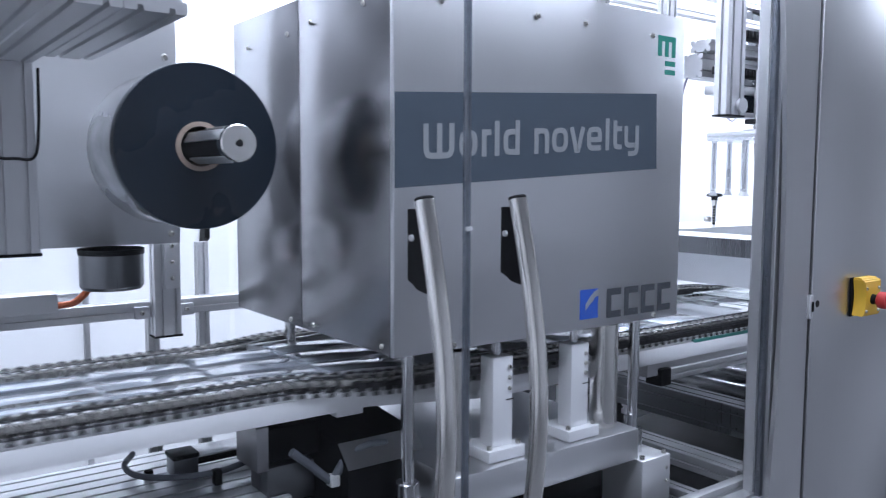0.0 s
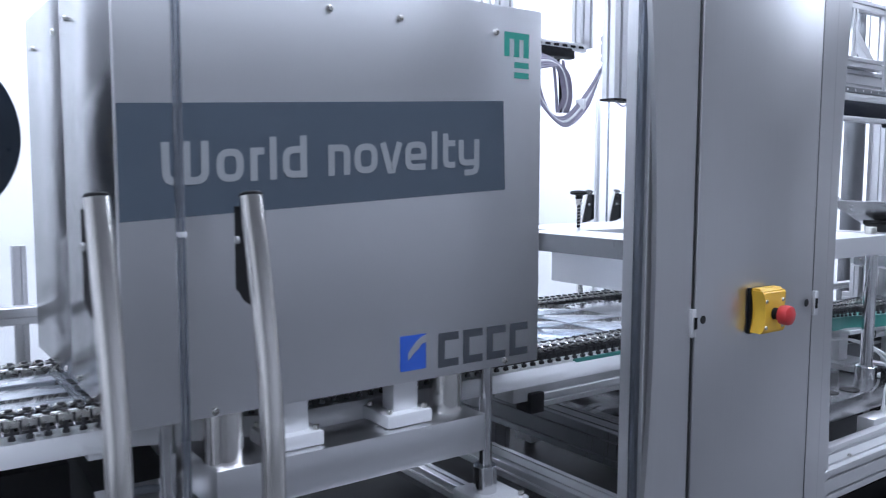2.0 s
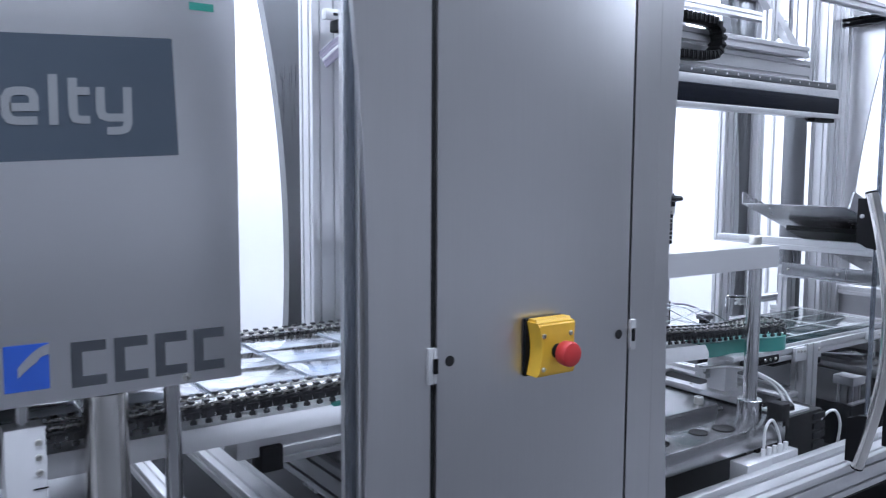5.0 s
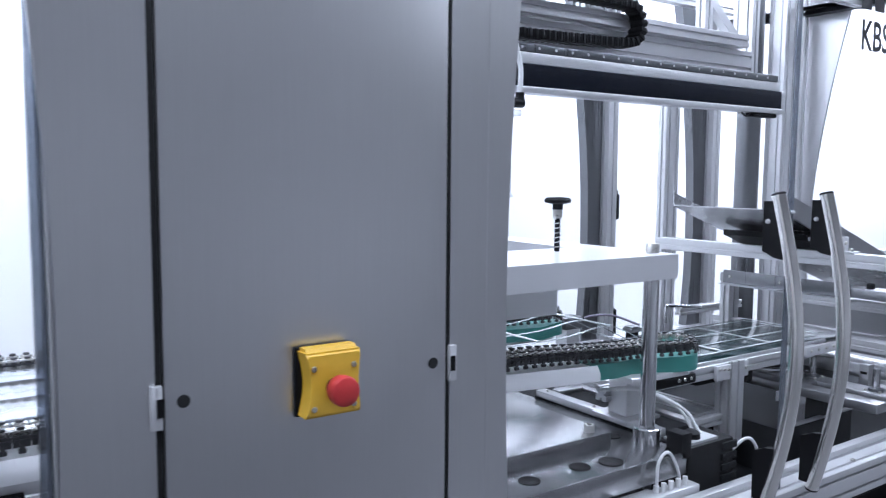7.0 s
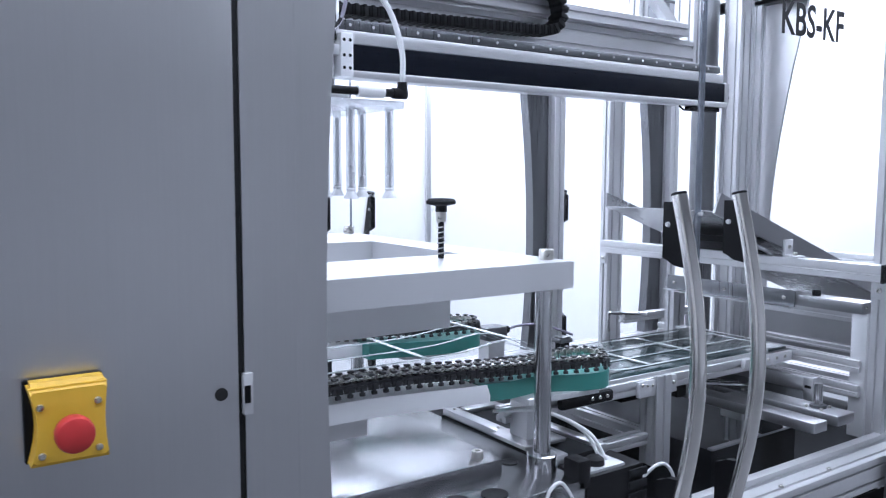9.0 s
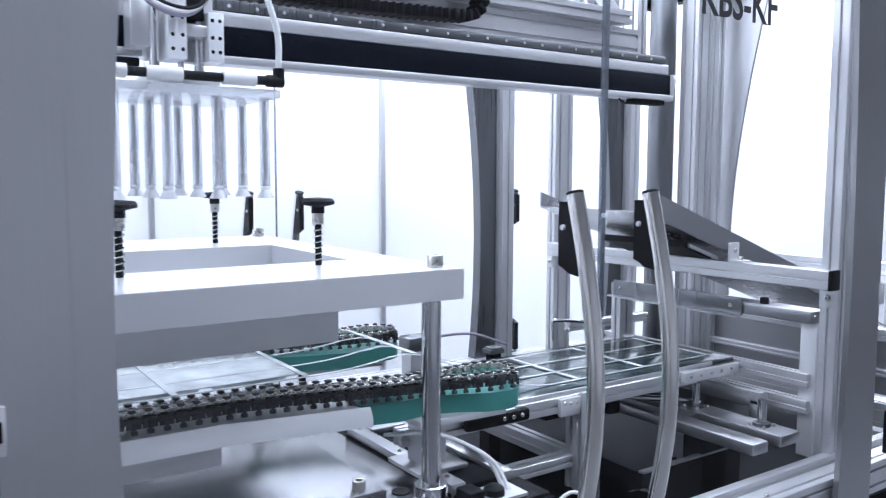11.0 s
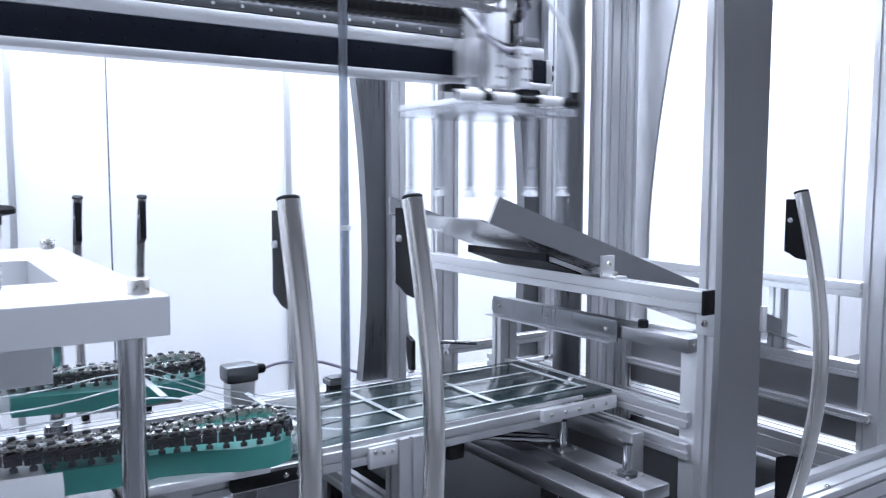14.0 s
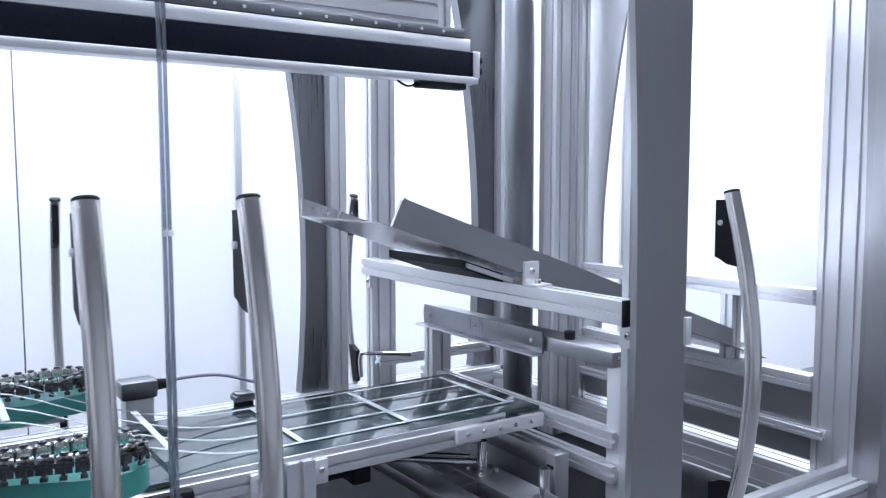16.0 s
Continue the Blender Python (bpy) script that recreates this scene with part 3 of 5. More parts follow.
LETTERS = {
    "W": [[(0.886, 0.0627), (0.8865, 0.016), (0.890, 0.0085), (0.897, 0.0055), (0.916, 0.0055)], [(0.9145, 0.0627), (0.9145, 0.0055)], [(0.9405, 0.0627), (0.9405, 0.016), (0.937, 0.0085), (0.931, 0.0055), (0.914, 0.0055)]],
    "o": [bowl(0.977, 0.0148)],
    "r": [[(1.0125, 0), (1.0125, 0.050)], [(1.0125, 0.0445), (1.0285, 0.0445)]],
    "l": [[(1.0425, 0), (1.0425, 0.0656)]],
    "d": [[(1.0915, 0), (1.0915, 0.066)], [(1.0915, 0.0445), (1.074, 0.0445), (1.067, 0.0425), (1.063, 0.036), (1.063, 0.0145), (1.067, 0.008), (1.074, 0.006), (1.0915, 0.006)]],
    "n": [[(1.1385, 0), (1.1385, 0.050)], [(1.1385, 0.0445), (1.156, 0.0445), (1.1625, 0.0425), (1.1655, 0.036), (1.1655, 0)]],
    "o2": [bowl(1.200, 0.0158)],
    "v": [[(1.231, 0.050), (1.2445, 0.003), (1.2495, 0.003), (1.263, 0.050)]],
    "e": [[(1.3135, 0.006), (1.290, 0.006), (1.283, 0.008), (1.2795, 0.0145), (1.2795, 0.036), (1.283, 0.0425), (1.290, 0.0445), (1.301, 0.0445), (1.3075, 0.0425), (1.3105, 0.036), (1.3105, 0.0235), (1.283, 0.0235)]],
    "l2": [[(1.3325, 0), (1.3325, 0.0665)]],
    "t": [[(1.3555, 0.062), (1.3555, 0.015), (1.358, 0.008), (1.364, 0.006), (1.3755, 0.006)], [(1.3555, 0.0445), (1.3755, 0.0445)]],
    "y": [[(1.3885, 0.050), (1.3885, 0.018), (1.391, 0.0115), (1.398, 0.0085), (1.4225, 0.0085)], [(1.4225, 0.050), (1.4225, 0.0), (1.4195, -0.007), (1.413, -0.0095), (1.396, -0.0095)]],
}
for lines in LETTERS.values():
    lt = bmesh.new()
    for q, line in enumerate(lines):
        stroke(line, 0.0108, HY0 - 0.0014 - 0.0002 * q, HY0, lambda x, h: (0.864 + 1.05 * (x - 0.8798), 1.4558 + 0.062 * (x - 0.896) + h), lt)
    part("letter", lt, LIGHTINK, bnd, "pale grey rounded lettering")
part("logo_square", bx(1.267, 1.322, HY0 - 0.0007, HY0 + 0.001, 1.128, 1.191), BLUE, press, "plain blue logo square")
sw = [(1.267 + 0.055 * i / 10, 1.128 + 0.01 + 0.052 * math.sin(i / 10 * 1.45)) for i in range(11)]
sw2 = [(1.267 + 0.055 * i / 10, 1.128 + 0.0 + 0.044 * math.sin(i / 10 * 1.45) + (0.004 if i > 7 else 0)) for i in range(11)]
part("logo_swoosh", prism([p for p in sw[3:]] + sw2[3:][::-1], "y", HY0 - 0.0014, HY0), STEEL_H, press, "pale swoosh on the logo square")
lb = bmesh.new()
for i in range(4):
    bx(1.349 + i * 0.0565, 1.349 + i * 0.0565 + 0.046, HY0 - 0.0007, HY0 + 0.001, 1.124, 1.1385, 0, lb)
    bx(1.349 + i * 0.0565, 1.349 + i * 0.0565 + 0.046, HY0 - 0.0007, HY0 + 0.001, 1.173, 1.1875, 0, lb)
    bx(1.349 + i * 0.0565, 1.349 + i * 0.0565 + 0.0145, HY0 - 0.0007, HY0 + 0.001, 1.1385, 1.173, 0, lb)
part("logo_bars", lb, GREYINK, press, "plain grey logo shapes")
gl = bmesh.new()
for gx in (1.498, 1.522, 1.546):
    bx(gx, gx + 0.013, HY0 - 0.0007, HY0 + 0.001, 1.694, 1.737, 0, gl)
bx(1.498, 1.559, HY0 - 0.0008, HY0 + 0.001, 1.727, 1.739, 0, gl)
for gz in (1.655, 1.674):
    bx(1.523, 1.559, HY0 - 0.0007, HY0 + 0.001, gz, gz + 0.011, 0, gl)
part("logo_shapes", gl, GREENINK, press, "plain green logo shapes")
for sx, sz in ((0.905, 1.735), (1.135, 1.736), (1.268, 1.736), (1.478, 1.735), (1.507, 1.113 + 0.004), (0.935, 1.115)):
    part("screw", screw_head((sx, HY0, sz), (0, -1, 0), 0.0065), CLIP, press)
for sy, sz in ((1.611, 1.722), (1.507, 1.729), (1.303, 1.733), (1.817, 1.718), (1.609, 1.119), (1.505, 1.122), (1.245, 1.122)):
    part("screw", screw_head((HX0 + 0.001, sy, sz), (-1, 0, 0), 0.0055), CLIP, press)
part("top_tube", cy((1.36, 1.6, HZ1), (1.36, 1.6, 2.2), 0.022), CHROME, press, "lifting tube on the housing")

low = thing("lower_press_platen", (1.24, 1.5, 0.79), "lower press platen with guide pillars and white cylinder blocks", "press platen")
part("table", bx(0.93, 1.45, 1.19, 1.80, 0.795, 0.866, 0.003), STEEL_H, low, "thick steel platen")
for rx, ry in ((1.498, 1.25), (0.884, 1.28)):
    gb = thing("guide_block", (rx, ry, 0.56), "machined aluminium block with a bright collar round the guide rod", "guide block", "guide blocks")
    part("body", bx(rx - 0.044, rx + 0.056, ry - 0.07, ry + 0.05, 0.66, 0.79, 0.004), PLATE, gb)
    part("foot", bx(rx - 0.034, rx + 0.046, ry - 0.06, ry + 0.04, 0.56, 0.66), STEEL, gb)
    part("collar", lathe((rx, ry, 0.79), (0, 0, 1), [(0.0135, 0), (0.0235, 0), (0.0235, 0.052), (0.022, 0.054), (0.0135, 0.054)], 28), CHROME, gb, "bright guide collar")
    for dx, dy in ((-0.032, -0.058), (0.044, -0.058), (0.044, 0.038)):
        part("screw", cap_screw((rx + dx, ry + dy, 0.79), (0, 0, 1), 0.006), CLIP, gb)
    for z in (0.73, 0.76):
        part("side_port", screw_head((rx + 0.04, ry - 0.07, z), (0, -1, 0), 0.004), CLIP, gb)
for rx, ry in ((1.403, 1.255), (0.958, 1.235)):
    part("pillar", cy((rx, ry, 0.866), (rx, ry, 1.10), 0.031, n=28), TUBE, low, "thick guide pillar")
for bxx in (1.073, 1.291):
    blk = part("cylinder_block", bx(bxx - 0.026, bxx + 0.026, 1.222, 1.262, 0.892, 1.072, 0.0025), BLOCK, low, "white anodised cylinder block")
    bb = bx(bxx - 0.048, bxx + 0.046, 1.205, 1.295, 0.868, 0.892, 0.003)
    part("foot", bb, BLOCK, blk)
    for fx in (-0.038, 0.037):
        for fy in (1.217, 1.284):
            part("foot_screw", cap_screw((bxx + fx, fy, 0.892), (0, 0, 1), 0.0055), CLIP, blk)
    for k in range(3):
        part("port_screw", screw_head((bxx + 0.0165, 1.222, 1.05 - 0.0215 * k), (0, -1, 0), 0.005), CLIP, blk)
    part("index_mark", bx(bxx + 0.008, bxx + 0.0262, 1.2205, 1.223, 0.9835, 0.9855), BLACK, blk)
    part("rod", cy((bxx, 1.243, 1.07), (bxx, 1.243, 1.12), 0.009), CHROME, blk)
for rx, ry in ((1.498, 1.25), (0.884, 1.28), (1.498, 1.78), (0.884, 1.78)):
    solid("guide_rod", cy((rx, ry, 0.56), (rx, ry, 1.30), 0.0128, n=28), CHROME, (rx, ry, 0.56), "bright ground steel guide rod of the press", "guide rod")
solid("press_crosshead", bx(0.86, 1.53, 1.30, 1.75, 0.60, 0.70, 0.004), DARK, (1.2, 1.5, 0.6), "dark cast crosshead under the platen", "machine part")

# ---- station two: cutting press ----
cut = thing("cutting_press_plate", (2.6, 1.66, 1.19), "thick milled aluminium press plate with a square window", "press plate")
PX0, PX1, PY0, PY1, OX0, OX1, OY0, OY1 = 2.18, 3.008, 1.19, 2.14, 2.37, 2.905, 1.435, 1.83
for q in ((PX0, PX1, PY0, OY0), (2.30, PX1, OY1, PY1), (PX0, 2.2995, OY1, 1.925), (PX0, OX0, OY0, OY1), (OX1, PX1, OY0, OY1)):
    part("plate_bar", bx(*q, 1.191, 1.246), PLATE, cut, "milled aluminium plate")
# added thin sheet: darkens the plate's left face, which mirrors the dark cabinet
part("left_face", bx(PX0 - 0.003, PX0, PY0, 1.925, 1.192, 1.245), DUSK, cut, "added dark sheet for the shade on the plate's left face")
part("plate_lip", bx(PX0, PX1, PY0 - 0.0015, PY0, 1.192, 1.245), PLATE, cut)
for q in ((OX0 - 0.05, 2.893, 1.458, 1.476), (OX0 - 0.05, 2.893, OY1, 1.93), (OX0 - 0.05, OX0, 1.476, OY1), (2.88, 2.893, 1.476, OY1)):
    part("die_wall", bx(*q, 1.08, 1.1905), BLOCK, cut, "polished die block")
for bx_, by_ in ((2.978, 1.238), (2.978, 2.10), (2.21, 1.9), (2.21, 1.238)):
    bolt = part("cap_bolt", cap_screw((bx_, by_, 1.2465), (0, 0, 1), 0.0155), CLIP, cut, "bright cap bolt")
for kx, ky in ((2.812, 1.376), (2.465, 1.384), (2.812, 1.955), (2.465, 1.955)):
    kn = part("star_knob", lathe((kx, ky, 1.342), (0, 0, 1), [(0, 0), (0.012, 0), (0.012, 0.012), (0.03, 0.016), (0.031, 0.022), (0.026, 0.027), (0, 0.029)], 24), BLACK, cut, "black clamping knob on a spring")
    part("neck", cy((kx, ky, 1.322), (kx, ky, 1.342), 0.011, n=16), CLIP, kn)
    part("stem", cy((kx, ky, 1.246), (kx, ky, 1.322), 0.0062, n=12), DARK, kn)
    coil = [Vector((kx + 0.0085 * math.cos(a * 0.7), ky + 0.0085 * math.sin(a * 0.7), 1.25 + 0.0012 * a)) for a in range(60)]
    part("spring", sweep(coil, 0.0014, 5), CLIP, kn, "wound steel spring")
dieb = thing("cutting_press_bed", (2.6, 1.5, 0.72), "lower cutting base plate with holes and guide collars", "press base")
part("base_plate", bx(2.2, 3.02, 1.155, 1.95, 0.745, 0.80, 0.004), POLISH, dieb)
part("die_plate", bx(2.25, 2.895, 1.27, 1.9, 0.80, 0.835, 0.003), POLISH, dieb, "polished die plate")
for p in ((2.852, 1.299), (2.852, 1.85), (2.4, 1.299)):
    part("cap_screw", cap_screw((p[0], p[1], 0.835), (0, 0, 1), 0.0125), CLIP, dieb)
for p in ((2.742, 1.215, 0.021), (2.82, 1.2, 0.025), (2.60, 1.215, 0.021), (2.955, 1.32, 0.016)):
    part("bore", lathe((p[0], p[1], 0.801), (0, 0, 1), [(0, 0), (p[2], 0), (p[2] + 0.002, 0.001), (p[2] + 0.002, 0.0), (p[2] + 0.001, -0.0005)], 24), RUBBER, dieb, "dark round bore")
for p in ((2.962, 1.225), (2.978, 2.05)):
    part("collar", lathe((p[0], p[1], 0.80), (0, 0, 1), [(0.0185, 0), (0.031, 0), (0.031, 0.046), (0.029, 0.048), (0.0185, 0.048)], 30), CHROME, dieb, "bright guide collar")
for p in ((2.962, 1.225), (2.978, 2.05), (2.21, 1.9)):
    solid("guide_rod", cy((p[0], p[1], 0.56), (p[0], p[1], 1.192), 0.0178, n=32), CHROME, (p[0], p[1], 0.56), "bright ground steel guide pillar of the cutting press", "guide rod")
vb2 = thing("valve_block", (2.9, 1.12, 0.56), "machined pneumatic block with small white hoses", "valve block")
part("body", bx(2.80, 2.90, 1.115, 1.165, 0.665, 0.735, 0.003), PLATE, vb2)
part("body", bx(2.905, 3.03, 1.125, 1.165, 0.675, 0.73, 0.003), PLATE, vb2)
part("coil", bx(2.95, 2.995, 1.105, 1.15, 0.63, 0.675, 0.003), DARK, vb2, "small dark solenoid coil")
part("foot", bx(2.82, 3.02, 1.125, 1.16, 0.56, 0.665), DARK, vb2)
for i in range(5):
    part("fitting", cy((2.90 + 0.024 * i, 1.14, 0.73), (2.90 + 0.024 * i, 1.14, 0.75), 0.006), HOSE, vb2, "white hose fitting")
part("hose", sweep(curve_pts([(2.90, 1.14, 0.745), (2.905, 1.14, 0.80), (2.94, 1.145, 0.815), (2.975, 1.15, 0.78), (2.99, 1.15, 0.745)]), 0.0035, 8), HOSE, vb2, "looped white hose")
vt = thing("valve_terminal", (3.1, 1.2, 0.56), "black valve terminal with plugs and hoses", "valve terminal")
part("body", bx(3.03, 3.20, 1.16, 1.26, 0.66, 0.80, 0.006), BLACK, vt)
for i in range(5):
    part("rib", bx(3.15, 3.205, 1.154, 1.16, 0.67 + 0.026 * i, 0.688 + 0.026 * i, 0.002), DARK, vt)
part("bracket", bx(3.0, 3.035, 1.155, 1.2, 0.78, 0.84, 0.003), BLACK, vt)
part("knob", lathe((3.09, 1.2, 0.80), (0, 0, 1), [(0, 0), (0.022, 0), (0.02, 0.018), (0.012, 0.024), (0, 0.025)], 20), BLACK, vt)
part("plate", bx(3.04, 3.15, 1.17, 1.24, 0.80, 0.806), PLATE, vt)
for k in range(2):
    part("hose", sweep(curve_pts([(3.13, 1.2 + 0.02 * k, 0.80), (3.11, 1.24 + 0.02 * k, 0.86), (3.03, 1.30 + 0.02 * k, 0.905), (2.94, 1.36, 0.905)]), 0.004, 8), HOSE, vt, "milky pneumatic hose")
part("hose", sweep(curve_pts([(3.2, 1.2, 0.72), (3.26, 1.17, 0.78), (3.31, 1.17, 0.74), (3.32, 1.18, 0.66)]), 0.004, 8), HOSE, vt, "milky pneumatic hose")

# ---- conveyor ----
conv = thing("conveyor_frame", (1.2, 1.6, 0.56), "white aluminium conveyor side rails with green guide tips", "conveyor frame")
for yo, s in ((1.318, 1), (1.862, -1)):
    for xa, xb in ((-1.6, 0.86), (0.86, 1.10), (1.10, 2.6), (2.6, 2.88)):
        part("side_rail", prism([(yo + s * a, z) for a, z in ((0.057, 0.964), (-0.024, 0.964), (-0.024, 0.981), (-0.013, 0.9985), (0.057, 0.9985))], "x", xa, xb), BLOCK, conv, "pale aluminium side rail with a sloping top")
    part("rail_foot", bx(1.62, 2.6, yo - 0.011 if s > 0 else yo - 0.053, yo + 0.053 if s > 0 else yo + 0.011, 0.928, 0.9635, 0.002), ALU, conv)
    part("splice_block", bx(0.79, 0.85, yo - 0.02, yo + 0.02, 0.952, 0.9635, 0.002), BLOCK, conv)


def loop_line(xt, yo, s, r=0.05, n=14):
    """The horizontal chain line: outer run, round the bulb, inner run back; s is +1 for the near chain."""
    cx, cyy = xt - r - 0.012, yo + s * 0.018
    pts = [(-1.5, yo), (2.95, yo), (3.03, yo + s * 0.003), (3.09, yo - s * 0.010), (3.135, yo - s * 0.025)]
    for i in range(n + 1):
        a = -math.pi / 2 + math.pi * i / n
        pts.append((cx + r * math.cos(a), cyy + s * r * math.sin(a)))
    pts += [(3.10, yo + s * 0.058), (3.02, yo + s * 0.048), (2.9, yo + s * 0.046), (-1.5, yo + s * 0.046)]
    return pts


def rise(x):
    """The conveyor climbs a little towards its film reel."""
    k = min(1.0, max(0.0, (x - 2.6) / 0.5))
    return 0.003 * max(0.0, 2.9 - x) - 0.024 * k * k * (3 - 2 * k)


def pinch(x, y):
    """The two chains run closer together before the press."""
    k = min(1.0, max(0.0, (1.10 - x) / 0.24))
    k = k * k * (3 - 2 * k)
    mid, half = 1.59, 0.272
    u = (y - mid) / half
    return y - k * u * (0.082 if u < 0 else 0.066)


def sloped(ob):
    b = BASE[ob]
    for v in ob.data.vertices:
        v.co.z += rise(v.co.x + b.x)
        v.co.y = pinch(v.co.x + b.x, v.co.y + b.y) - b.y
    return ob


def along(pts, pitch):
    """Places and headings at equal steps along a line."""
    out, left = [], 0.0
    for (x0, y0), (x1, y1) in zip(pts, pts[1:]):
        seg = math.hypot(x1 - x0, y1 - y0)
        s = left
        while s < seg:
            k = s / seg
            out.append((x0 + (x1 - x0) * k, y0 + (y1 - y0) * k, math.atan2(y1 - y0, x1 - x0)))
            s += pitch
        left = s - seg
    return out


def link_mesh(name, s):
    """One chain link with a drop foot on its outer side, which faces -y of its own space for s = 1."""
    bm = bmesh.new()
    bx(-0.0118, 0.0118, -0.0085, -0.0065, -0.011, 0.005, 0, bm)
    bx(-0.0118, 0.0118, 0.0045, 0.0062, -0.007, 0.003, 0, bm)
    for px in (-0.0066, 0.006):
        cy((px, -0.0105, -0.002), (px, 0.0065, -0.002), 0.0036, n=8, bm=bm)
    bx(-0.003, 0.003, -0.0115, -0.0085, -0.014, 0.001, 0, bm)
    bx(-0.0052, 0.0052, -0.0135, -0.0065, -0.0195, -0.0125, 0.001, bm)
    bx(-0.0048, 0.0048, -0.0095, 0.004, 0.003, 0.0065, 0, bm)
    bx(-0.002, 0.002, 0.003, 0.0065, 0.012, 0.0135, 0, bm)
    bx(-0.0058, 0.0058, -0.002, 0.0085, 0.0132, 0.0175, 0.001, bm)
    bmesh.ops.scale(bm, vec=(1, s, 1), verts=bm.verts)
    return finish(name, bm, CHAIN, (0, 0, 0))


def clip_mesh(name, s):
    """The bright spring box on a link's inner side."""
    bm = bmesh.new()
    bx(-0.0108, 0.0108, 0.0066, 0.0105, -0.006, 0.0125, 0.0008, bm)
    bx(-0.0108, 0.0108, -0.002, 0.0066, 0.009, 0.0122, 0, bm)
    cy((-0.004, 0.0104, 0.003), (-0.004, 0.0122, 0.003), 0.0022, n=8, bm=bm)
    cy((0.004, 0.0104, 0.003), (0.004, 0.0122, 0.003), 0.0022, n=8, bm=bm)
    bmesh.ops.scale(bm, vec=(1, s, 1), verts=bm.verts)
    return finish(name, bm, CLIP, (0, 0, 0))


LINKS = {s: (link_mesh("link", s), clip_mesh("clip", s)) for s in (1, -1)}
CHAINS = []
PITCH = 0.0254
for yo, s, xt, lab in ((1.318, 1, 3.245, "near"), (1.862, -1, 3.255, "far")):
    ch = thing("gripper_chain", (1.2, yo, 1.024), "oily steel conveyor chain with film gripping clips", "conveyor chain", "conveyor chains")
    CHAINS.append(ch)
    count = 0
    rest, rest2 = bmesh.new(), bmesh.new()
    for x, y, a in along(loop_line(xt, yo, s), PITCH):
        away = abs(y - yo)
        y += pinch(x, yo) - yo
        spot = pose(x, y, 1.024 + rise(x), 0, 0, math.degrees(a))
        near = away < 0.03 and x > -0.7 and count < 140 or x > 2.88
        link, clip = LINKS[s][0], LINKS[-s if x < 1.0 else s][1]
        if near:
            count += 1
            ob = new("link", link)
            ob.parent = ch
            ob.matrix_local = Matrix.Translation(-BASE[ch]) @ spot
            c = new("clip", clip)
            c.parent = ob
        else:
            for src, target in ((link, rest), (clip, rest2)):
                t = bmesh.new()
                t.from_mesh(src)
                t.transform(spot)
                join(target, t)
    tagged(part("chain_run", rest, CHAIN, ch, "chain running back and on"), kind="stuff")
    tagged(part("clip_run", rest2, CLIP, ch, "bright clips of the returning chain"), kind="stuff")
    # green guide that flares into a bulb at its tip
    cx, cyy = xt - 0.062, yo + s * 0.018
    out = [(2.86, yo + s * -0.012), (2.95, yo - s * 0.008), (3.02, yo + s * 0.008), (3.075, yo - s * 0.006), (3.11, yo - s * 0.022), (3.14, yo - s * 0.036)]
    for i in range(19):
        an = math.radians(-100 + 190 * i / 18)
        out.append((cx + 0.06 * math.cos(an), cyy + s * 0.06 * math.sin(an)))
    wide = 0.0 if s > 0 else 0.03
    out += [(3.12, yo + s * (0.074 + wide)), (3.05, yo + s * (0.066 + wide)), (2.86, yo + s * (0.062 + wide))]
    part("green_guide", prism(out, "z", 0.962, 1.0), GREEN, conv, "green plastic chain guide with a rounded tip")
    part("guide_bracket", bx(2.98, 3.19, yo + s * 0.02 - 0.05, yo + s * 0.02 + 0.05, 0.948, 0.9615, 0.002), PLATE, conv)
    part("short_green_guide", bx(1.80, 2.2, min(yo - s * 0.015, yo - s * 0.004), max(yo - s * 0.015, yo - s * 0.004), 0.968, 1.003, 0.003), GREEN, conv, "green plastic chain guide")
part("tip_stand", bx(3.02, 3.075, 1.34, 1.40, 0.83, 0.924, 0.002), ALU, conv)
part("tip_foot", bx(2.99, 3.11, 1.31, 1.43, 0.8205, 0.83, 0.002), STEEL, conv)
for y0 in (1.338, 1.828):
    for xa, xb in ((-1.5, 0.86), (0.86, 1.10), (1.10, 2.6), (2.6, 2.98)):
        part("film_edge", bx(xa, xb, y0, y0 + 0.014, 1.0295, 1.0325), BLOCK, conv, "pale film edge guide")
tt = thing("guide_table", (3.1, 1.45, 0.56), "flat steel support table with a dark inlay under the guide tip", "support table")
part("left_bar", bx(3.026, 3.06, 1.25, 1.68, 0.79, 0.82, 0.002), STEEL, tt)
part("right_bar", bx(3.15, 3.18, 1.25, 1.68, 0.79, 0.82, 0.002), STEEL, tt)
part("inlay", bx(3.06, 3.15, 1.252, 1.678, 0.795, 0.812), DARK, tt, "dark inlay plate")
part("cross_bar", bx(3.06, 3.15, 1.62, 1.65, 0.812, 0.824, 0.002), STEEL, tt)
part("edge_strip", bx(3.0225, 3.0255, 1.25, 1.68, 0.788, 0.803), BLACK, tt)
part("leg", bx(3.06, 3.14, 1.5, 1.58, 0.56, 0.795), DARK, tt)
for y in (1.29, 1.47, 1.65):
    part("screw", screw_head((3.043, y, 0.82), (0, 0, 1), 0.005), CLIP, tt)
jbox = thing("junction_box", (3.42, 1.9, 0.94), "small grey metal junction box with a cable gland", "junction box")
part("body", bx(3.315, 3.395, 1.87, 1.93, 0.925, 0.966, 0.008), DUSK, jbox)
part("gland", cy((3.395, 1.9, 0.948), (3.418, 1.9, 0.948), 0.013, 0.011, 14), BLACK, jbox, "black cable gland")
part("cable", sweep(curve_pts([(3.418, 1.9, 0.948), (3.46, 1.9, 0.955), (3.55, 1.89, 0.95), (3.66, 1.87, 0.91)]), 0.004, 8), CABLE, jbox, "grey cable")
